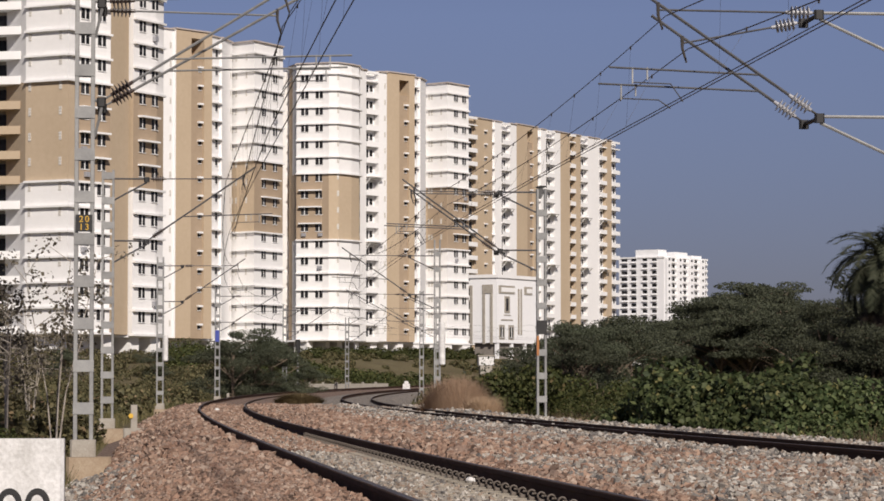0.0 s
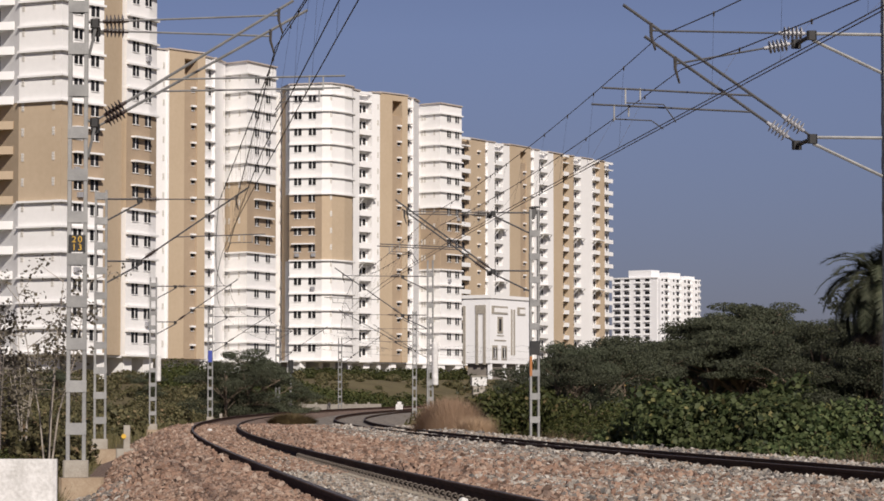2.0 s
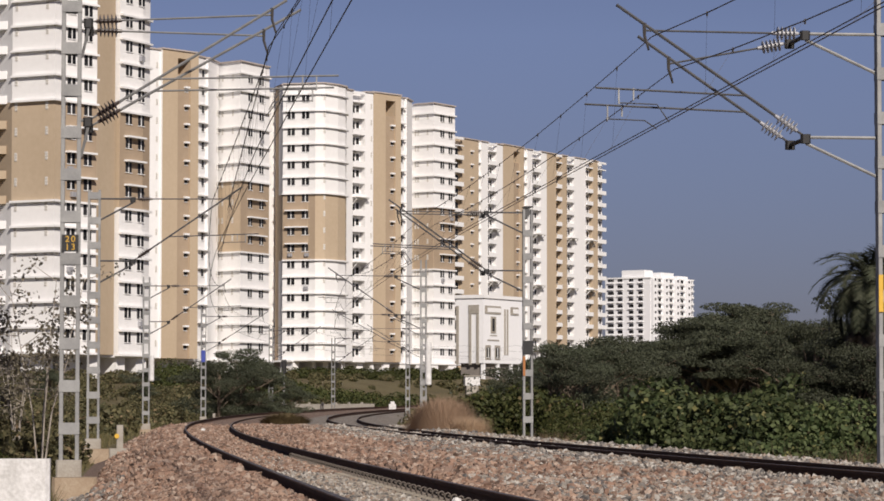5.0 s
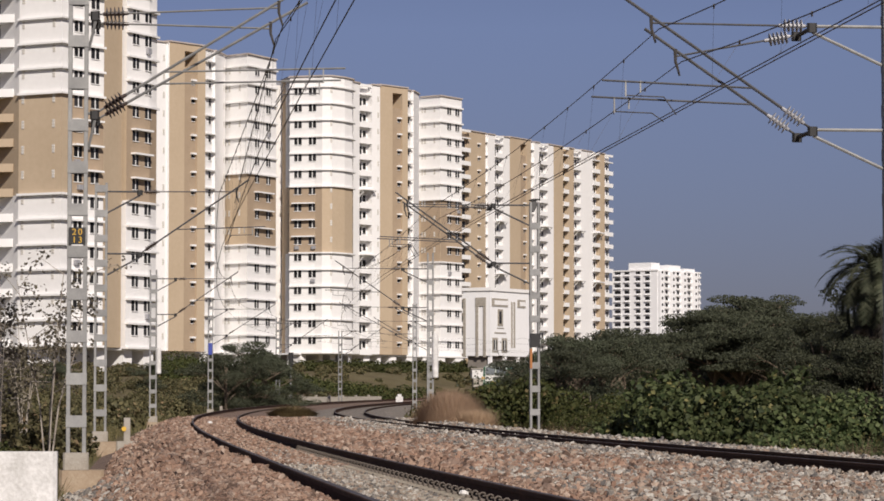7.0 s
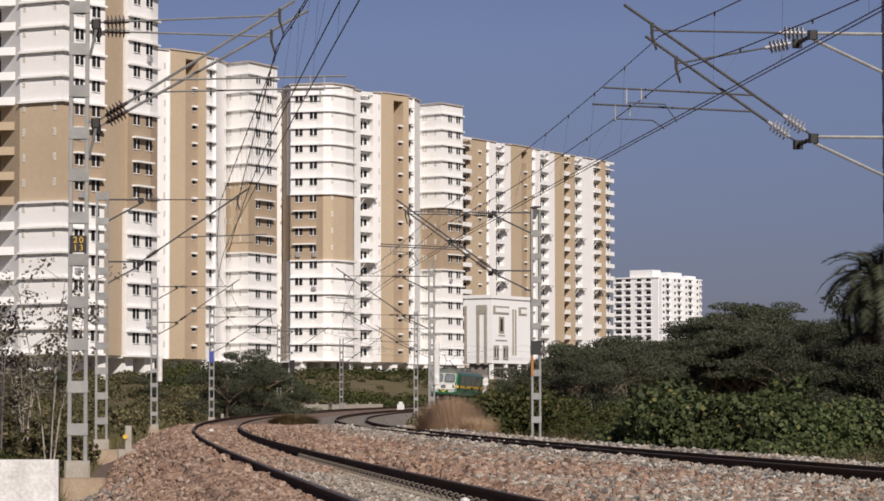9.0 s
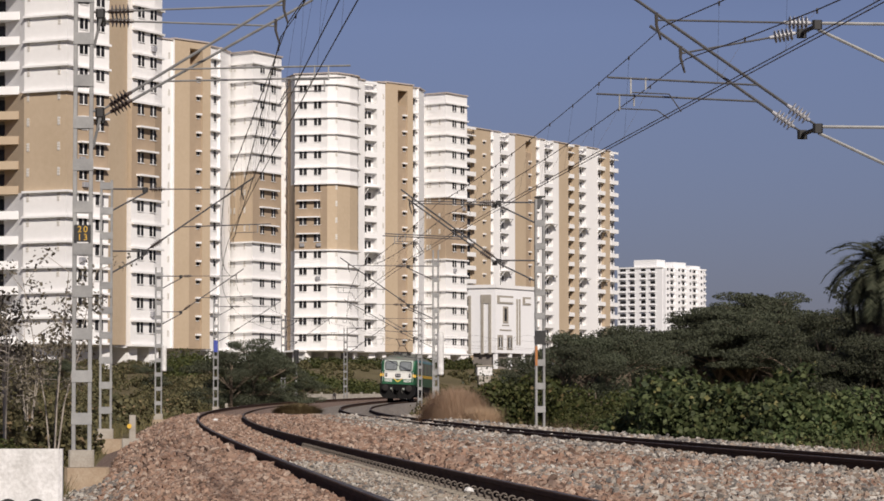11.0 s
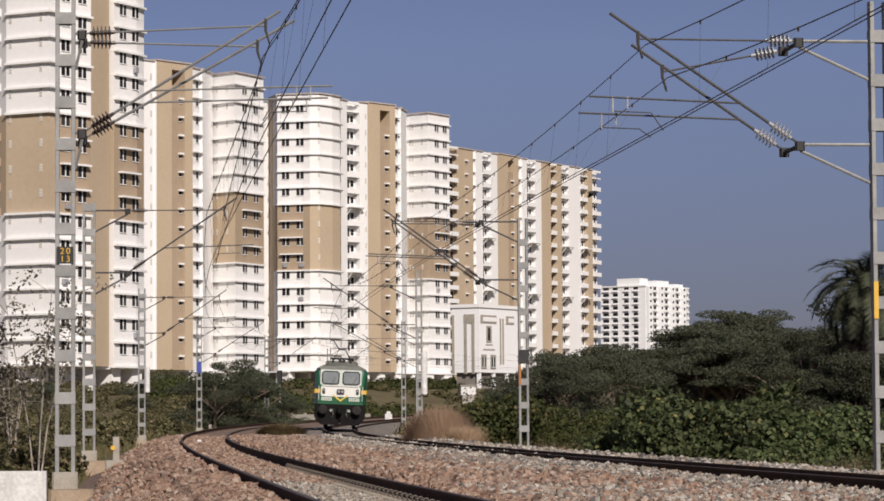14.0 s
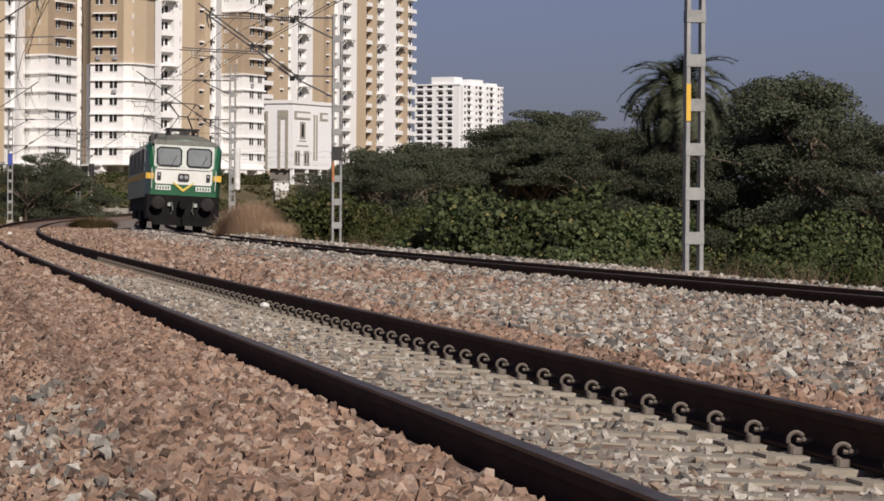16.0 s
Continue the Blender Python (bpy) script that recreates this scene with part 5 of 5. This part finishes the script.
for s, o, r in ((29.6, 0.72, 0.05), (118, -0.25, 0.11), (24.0, -0.35, 0.035)):
    p = line(s, o, -0.2)
    tagged(part("white_stone", Geo().lathe([(r * 0.5, 0), (r, r * 0.4), (r * 0.8, r), (r * 0.3, r * 1.2)], p, (0.1, 0.1, 1), 7), M_WHITEPAINT), "single bright white stone lying between the rails", "stone", "white stones")
hut = thing("relay_box", pose(5.7, 395, 5.1, 0, 0, 10), "small white equipment box behind the bushes", "equipment box")
part("box", Geo().box(-1.0, 1.0, -0.6, 0.6, -0.6, 0.6, bev=0.05), M_WHITEPAINT, hut)
part("plinth", Geo().box(-0.8, 0.8, -0.5, 0.5, -4.0, -0.6, bev=0.05), M_CONC, hut)
part("roof", Geo().box(-1.15, 1.15, -0.75, 0.75, 0.6, 0.72), M_CONC, hut)

# ---- electric locomotive ----
M_GREEN = mat("green_paint", (0.010, 0.085, 0.035), (0.018, 0.115, 0.05), 0.4, 0, 2, 30, 0.05, 0.002, coat=0.3)
M_LWHITE = mat("white_paint", (0.68, 0.68, 0.64), (0.78, 0.78, 0.74), 0.4, 0, 2, 30, 0.05, 0.002, coat=0.3)
M_LYELLOW = mat("pale_yellow_paint", (0.62, 0.46, 0.07), (0.70, 0.54, 0.11), 0.45, 0, 2, 30, 0.05, 0.002, coat=0.2)
M_SILVER = mat("silver_paint", (0.31, 0.36, 0.32), (0.41, 0.45, 0.41), 0.45, 0, 2, 30, 0.05, 0.002, coat=0.2)
M_LROOF = mat("dusty_roof_paint", (0.10, 0.105, 0.09), (0.17, 0.17, 0.15), 0.7, 0, 2, 20, 0.2, 0.004)
M_LGREY = mat("louvre_grey", (0.10, 0.10, 0.085), (0.17, 0.16, 0.14), 0.7, 0, 2, 20, 0.2, 0.004)
M_SCREEN = mat("windscreen_glass", (0.125, 0.14, 0.15), (0.18, 0.20, 0.21), 0.55, 0, 2, 20, 0, 0)
M_SCREEN.node_tree.nodes["Principled BSDF"].inputs["Specular IOR Level"].default_value = 0.2
M_BUFFER = mat("dusty_buffer_steel", (0.018, 0.016, 0.015), (0.034, 0.031, 0.029), 0.8, 0, 3, 25, 0.3, 0.006)
M_UNDER = mat("grimy_underframe", (0.004, 0.004, 0.004), (0.011, 0.010, 0.010), 0.85, 0, 3, 25, 0.4, 0.01)

loco = thing("locomotive", pose(0, 0, 0), "green electric locomotive with a white and yellow nose", "locomotive")
LEN, HW = 20.4, 1.53


def body_ring(y, inset, zlo, zhi, roof):
    w = HW - inset
    return [(-w, y, zlo), (w, y, zlo), (w, y, zhi - 0.12), (w - 0.12, y, zhi + 0.08), (w * 0.50, y, roof - 0.05), (0, y, roof), (-w * 0.50, y, roof - 0.05), (-w + 0.12, y, zhi + 0.08), (-w, y, zhi - 0.12)]


g = Geo()
rings = [body_ring(0.0, 0.22, 1.30, 2.34, 2.45), body_ring(0.02, 0.20, 1.30, 2.50, 2.56), body_ring(0.42, 0.10, 1.30, 3.30, 3.64), body_ring(0.95, 0.0, 1.28, 3.42, 3.86), body_ring(LEN - 0.95, 0.0, 1.28, 3.42, 3.86), body_ring(LEN - 0.42, 0.10, 1.30, 3.34, 3.62), body_ring(LEN, 0.22, 1.30, 2.4, 2.5)]
vs = [p for r in rings for p in r]
fs, mi = [], []
for i in range(len(rings) - 1):
    for k in range(9):
        fs.append((i * 9 + k, i * 9 + (k + 1) % 9, (i + 1) * 9 + (k + 1) % 9, (i + 1) * 9 + k))
        mi.append(1 if k in (3, 4, 5, 6) and i in (2, 3, 4) else 0)
fs += [tuple(range(8, -1, -1)), tuple(range(54, 63))]
mi += [0, 0]
g.add(vs, fs)
g.mi = mi
part("body", g, [M_GREEN, M_LROOF], loco, "glossy green body with a dusty roof")


def nose(u, z):
    """A place on the sloping nose: u metres across, z over the rail."""
    if z <= 2.45:
        return Vector((u, -0.012, z))
    return Vector((u, -0.012 + 0.38 * max(0, z - 2.54) / 1.06, z))


def nose_patch(u0, u1, z0, z1, lift=0.0, rnd=0.06):
    """A panel with cut corners that lies on the nose."""
    pts = [(u0 + rnd, z0), (u1 - rnd, z0), (u1, z0 + rnd), (u1, z1 - rnd), (u1 - rnd, z1), (u0 + rnd, z1), (u0, z1 - rnd), (u0, z0 + rnd)]
    front = [nose(*p) - Vector((0, lift + 0.012, 0)) for p in pts]
    back = [nose(*p) + Vector((0, 0.05, 0)) for p in pts]
    n = len(pts)
    return Geo().add(front + back, [tuple(range(n))] + [(i, i + n, (i + 1) % n + n, (i + 1) % n) for i in range(n)])


part("nose_panel", nose_patch(-1.14, 1.14, 1.84, 2.46), M_LWHITE, loco, "white nose panel")
part("nose_panel", nose_patch(-1.20, 1.20, 2.50, 3.44), M_SILVER, loco, "pale windscreen surround")
part("roof_visor", nose_patch(-1.28, 1.28, 3.42, 3.60, 0.02, 0.05), M_LROOF, loco, "dusty roof edge over the windscreens")
part("nose_ledge", nose_patch(-1.08, 1.08, 2.44, 2.50, 0.05, 0.02), M_LWHITE, loco, "white ledge under the windscreens")
for sx in (-1, 1):
    c = sx * 0.60
    screen = part("windscreen", nose_patch(c - 0.47, c + 0.47, 2.60, 3.28, 0.035, 0.12), M_SCREEN, loco, "grey windscreen")
    fr = Geo()
    ringp = [(c - 0.38, 2.58), (c + 0.38, 2.58), (c + 0.48, 2.68), (c + 0.48, 3.20), (c + 0.38, 3.30), (c - 0.38, 3.30), (c - 0.48, 3.20), (c - 0.48, 2.68), (c - 0.38, 2.58)]
    for a, b in zip(ringp[:-1], ringp[1:]):
        fr.tube([nose(*a) - Vector((0, 0.05, 0)), nose(*b) - Vector((0, 0.05, 0))], 0.035, 6)
    part("windscreen_frame", fr, M_BLACK, screen)
    part("wiper", Geo().tube([nose(c + 0.05, 2.5) - Vector((0, 0.08, 0)), nose(c + 0.3, 3.0) - Vector((0, 0.09, 0))], 0.015, 5), M_BLACK, screen)
    lamp = part("marker_lamp", nose_patch(sx * 0.98 - 0.08, sx * 0.98 + 0.08, 1.98, 2.30, 0.03, 0.03), M_BLACK, loco)
    part("marker_lens", Geo().lathe([(0.05, 0), (0.05, 0.03)], nose(sx * 0.98, 2.20) - Vector((0, 0.05, 0)), (0, -1, 0), 10), M_PALEINSUL, lamp)
    part("side_stripe", Geo().box(sx * 1.345 - 0.16, sx * 1.345 + 0.16, -0.035, 0.05, 2.02, 2.26), M_YELLOW, loco, "yellow stripe")
    bar = part("number_bar", Geo().box(sx * 0.80 - 0.30, sx * 0.80 + 0.30, -0.03, 0.0, 1.60, 1.78), M_LWHITE, loco, "pale unreadable number")
    for k in range(5):
        part("number_stroke", Geo().box(sx * 0.80 - 0.25 + 0.11 * k, sx * 0.80 - 0.19 + 0.11 * k, -0.036, 0.0, 1.635, 1.745), M_GREEN, bar, "unreadable mark")
    part("side_stripe", Geo().box(sx * HW - 0.012, sx * HW + 0.012, 1.0, LEN - 1.0, 2.02, 2.26), M_YELLOW, loco, "yellow stripe")
    for k in range(4):
        y0 = 2.2 + k * 4.2
        lv = Geo().box(sx * HW - 0.02, sx * HW + 0.02, y0, y0 + 2.8, 2.35, 3.25)
        part("louvre", lv, M_LGREY, loco, "dusty grey louvre")
    ch = [nose(sx * 0.44, 1.97), nose(sx * 0.34, 1.82), nose(0, 1.55), nose(0, 1.67)]
    part("chevron", Geo().add([p - Vector((0, 0.045, 0)) for p in ch], [(0, 1, 2, 3) if sx > 0 else (3, 2, 1, 0)]), M_LYELLOW, loco, "yellow chevron")
    part("buffer", Geo().lathe([(0.10, 0), (0.10, 0.35), (0.25, 0.38), (0.26, 0.45), (0.2, 0.47)], (sx * 0.98, -0.02, 1.08), (0, -1, 0), 18), M_BUFFER, loco, "grimy round buffer")
    part("guard", Geo().prism([(sx * 0.02, 0.20), (sx * 1.10, 0.20), (sx * 1.42, 0.52), (sx * 1.42, 0.74), (sx * 0.02, 0.74)][::sx], -0.25, 0.10, Matrix.Rotation(radians(90), 4, "X")), M_UNDER, loco, "black cattle guard")
    part("brake_hose", Geo().tube([(sx * 0.45, -0.06, 1.12), (sx * 0.42, -0.22, 1.05), (sx * 0.38, -0.22, 0.80), (sx * 0.44, -0.14, 0.66)], 0.03, 6), M_LGREY, loco, "grey brake hose")
    part("hose_cock", Geo().box(sx * 0.52 - 0.07, sx * 0.52 + 0.07, -0.12, -0.03, 0.96, 1.10, bev=0.02), M_SILVER, loco)
    part("handrail", Geo().tube([(sx * 1.26, -0.02, 1.60), (sx * 1.26, -0.10, 1.64), (sx * 1.28, -0.10, 2.40), (sx * 1.28, -0.02, 2.44)], 0.016, 5), M_LWHITE, loco)
    part("roof_rail", Geo().tube([(sx * 0.55, 1.4, 3.85), (sx * 0.55, 1.5, 4.05), (sx * 0.55, 5.0, 4.05), (sx * 0.55, 5.1, 3.85)], 0.03, 6), M_BLACK, loco)
headlamp = part("headlamp", nose_patch(-0.22, 0.22, 1.98, 2.28, 0.06, 0.05), M_BLACK, loco, "black headlamp box")
for sx in (-1, 1):
    part("headlamp_lens", Geo().lathe([(0.075, 0), (0.075, 0.03)], nose(sx * 0.1, 2.14) - Vector((0, 0.07, 0)), (0, -1, 0), 12), M_PALEINSUL, headlamp)
part("rail_guard", Geo().box(-1.20, 1.20, 0.26, 0.34, 0.32, 0.75, bev=0.02), M_UNDER, loco)
part("coupler", Geo().box(-0.14, 0.14, -0.55, 0.2, 0.92, 1.2, bev=0.05).lathe([(0.14, 0), (0.14, 0.12)], (0, -0.45, 1.0), (0, -1, 0), 10), M_UNDER, loco)
part("buffer_beam", Geo().box(-1.48, 1.48, -0.03, 0.9, 0.60, 1.40, bev=0.06), M_UNDER, loco, "black buffer beam")
part("underframe", Geo().box(-1.40, 1.40, 0.7, LEN - 0.7, 0.75, 1.30, bev=0.05).box(-1.3, 1.3, 8.2, 12.2, 0.35, 0.8, bev=0.1), M_UNDER, loco)
for y0 in (1.6, LEN - 5.6):
    part("bogie", Geo().box(-1.28, -1.02, y0 - 0.5, y0 + 4.5, 0.42, 0.85, bev=0.08).box(1.02, 1.28, y0 - 0.5, y0 + 4.5, 0.42, 0.85, bev=0.08).box(-1.0, 1.0, y0 - 0.4, y0 - 0.1, 0.35, 0.8), M_UNDER, loco)
    for k in range(3):
        for sx in (-1, 1):
            part("wheel", Geo().lathe([(0.44, -0.03), (0.575, 0), (0.545, 0.03), (0.545, 0.13), (0.3, 0.14)], (sx * 0.80, y0 + 0.1 + 1.9 * k, 0.545), (sx, 0, 0), 20), M_UNDER, loco)
pan = Geo()
for sx in (-1, 1):
    pan.tube([(sx * 0.5, 4.0, 4.1), (sx * 0.18, 2.7, 4.65), (sx * 0.55, 3.9, 5.22)], 0.034, 5)
pan.tube([(-0.75, 3.9, 5.14), (-0.5, 3.9, 5.24), (0.5, 3.9, 5.24), (0.75, 3.9, 5.14)], 0.025, 6)
pan.tube([(-0.18, 2.7, 4.65), (0.18, 2.7, 4.65)], 0.03, 6)
for sx in (-1, 1):
    pan.tube([(sx * 0.62, 2.0, 4.12), (sx * 0.62, 4.6, 4.12)], 0.035, 6)
for y0 in (2.0, 3.3, 4.6):
    pan.tube([(-0.66, y0, 4.12), (0.66, y0, 4.12)], 0.035, 6)
part("pantograph", pan, M_BLACK, loco, "raised black pantograph")
part("horn", Geo().lathe([(0.03, 0), (0.035, 0.25), (0.09, 0.36)], (-0.12, 1.35, 3.95), (0, -1, 0), 10).lathe([(0.03, 0), (0.035, 0.25), (0.09, 0.36)], (0.12, 1.35, 3.95), (0, -1, 0), 10).box(-0.2, 0.2, 1.1, 1.2, 3.8, 3.98), M_BLACK, loco, "pair of black air horns")
pan2 = Geo().tube([(-0.6, 16.6, 4.15), (0.6, 16.6, 4.15)], 0.04, 6).tube([(-0.5, 15, 4.1), (-0.5, 17.4, 4.1)], 0.03, 5).tube([(0.5, 15, 4.1), (0.5, 17.4, 4.1)], 0.03, 5)
part("pantograph", pan2, M_BLACK, loco, "folded black pantograph")
for y0, w in ((6.5, 0.9), (9.5, 1.0), (12.5, 0.9)):
    part("roof_equipment", Geo().box(-w, w, y0, y0 + 0.9 + w, 3.78, 4.05, bev=0.12), M_LROOF, loco)
for y0 in (3.2, 4.6, 15.4):
    for sx in (-0.5, 0.5):
        part("roof_insulator", insulator((sx, y0, 3.8), (sx, y0, 4.15), 0.09, 3), M_INSUL, loco)


def loco_motion():
    rows = []
    for k in range(0, 33):
        t = k * 0.5
        lead = 13.5 - t
        s = 190.0 + 27.5 * lead - (0.875 * lead ** 2 if lead > 0 else 0.0)
        rows.append((t, at_line(s, TRACK2) @ Matrix.Rotation(math.atan(CANT), 4, "Y")))
    walk(loco, rows)


# ---- bird ----
bird = thing("bird", pose(0, 0, 0), "dark bird flapping past the wires", "bird")
part("body", Geo().lathe([(0.005, 0), (0.035, 0.05), (0.05, 0.14), (0.035, 0.24), (0.03, 0.3), (0.012, 0.36)], (0, -0.18, 0), (0, 1, 0.1), 8), M_BLACK, bird)
part("tail", Geo().add([(-0.01, -0.15, 0), (0.01, -0.15, 0), (0.05, -0.32, -0.01), (-0.05, -0.32, -0.01)], [(0, 1, 2, 3)]), M_BLACK, bird)
wings = []
for sx in (-1, 1):
    wg = Geo().prism([(0, -0.07), (sx * 0.16, -0.10), (sx * 0.36, -0.09), (sx * 0.40, -0.03), (sx * 0.2, 0.07), (0, 0.06)][::sx], -0.006, 0.006)
    wings.append(part("wing", wg, M_BLACK, bird))


def bird_motion():
    """The bird sits on a mast, takes off and crosses the sky."""
    perch = line(93, TRACK2 + 3.1, 6.95)
    rows = [(0.0, pose(perch.x, perch.y, perch.z, 0, 0, -80)), (13.1, pose(perch.x, perch.y, perch.z, 0, 0, -80))]
    for t, x, z in ((13.4, 2.85, 7.20), (13.7, 3.87, 7.29), (14.0, 5.25, 7.79), (14.2, 6.20, 8.05), (14.4, 7.02, 8.27), (14.6, 7.94, 8.67), (14.8, 8.79, 8.95), (15.0, 9.69, 9.05), (15.2, 10.64, 9.32), (15.5, 11.81, 9.74), (16.0, 14.1, 10.3)):
        rows.append((t, pose(x, 93, z, 0, 0, -78)))
    walk(bird, rows)
    for sx, w in zip((-1, 1), wings):
        flap = [(0.0, pose(0, 0, 0.02, 0, sx * 75, 0)), (13.1, pose(0, 0, 0.02, 0, sx * 75, 0))]
        flap += [(k * 0.1, pose(0, 0, 0.02, 0, -sx * (40 if k % 2 else -20), 0)) for k in range(132, 161)]
        walk(w, flap)

# ---- loose stones ----
BROWN_HEAP = "heap of loose reddish-brown crushed stones beside the near track"
outside = lambda s, o: off_rails(s, o) & (np.abs(o) > 0.93)
scatter("loose_ballast_stones", 70000, 4.8, 34, -3.0, 3.9, 0.029, M_BROWN, BROWN_HEAP, outside)
scatter("loose_ballast_stones", 34000, 4.8, 40, -3.2, -1.1, 0.027, M_BROWN, BROWN_HEAP, outside, 0.6)
scatter("loose_ballast_stones", 900, 7, 15, -3.1, -1.9, 0.032, M_GREY, "scattered whitish stones on the near bank", None, 0.9)
scatter("loose_ballast_stones", 22000, 26, 130, -3.0, 4.4, 0.044, M_BROWN, BROWN_HEAP, outside)
scatter("loose_ballast_stones", 26000, 13, 60, 1.9, TRACK2 + 2.3, 0.031, M_GREY, "loose pale grey crushed stones round the far track", off_rails)
scatter("loose_ballast_stones", 12000, 45, 130, 3.6, TRACK2 + 2.3, 0.045, M_GREY, "loose pale grey crushed stones round the far track", off_rails)
scatter("loose_ballast_stones", 16000, 8, 34, 1.3, 4.6, 0.031, M_GREY, "loose pale grey crushed stones round the far track", outside, 0.75)
scatter("loose_ballast_stones", 4500, 4.8, 60, -0.78, 0.78, 0.023, M_GREY, "small flat stones strewn between sleepers", None, 0.15)
scatter("loose_ballast_stones", 3500, 4.8, 60, -0.78, 0.78, 0.025, M_GREY, "small flat stones strewn between sleepers", None, 0.15)
scatter("loose_ballast_stones", 6000, 45, 150, -0.8, 0.8, 0.034, M_BROWN, "small flat stones strewn between sleepers", None, 0.15)
scatter("loose_ballast_stones", 5200, 6, 50, -4.0, -2.5, 0.040, M_GREY, "scattered whitish stones at the foot of the bank")


def motions():
    """Everything that moves."""
    loco_motion()
    bird_motion()


motions()
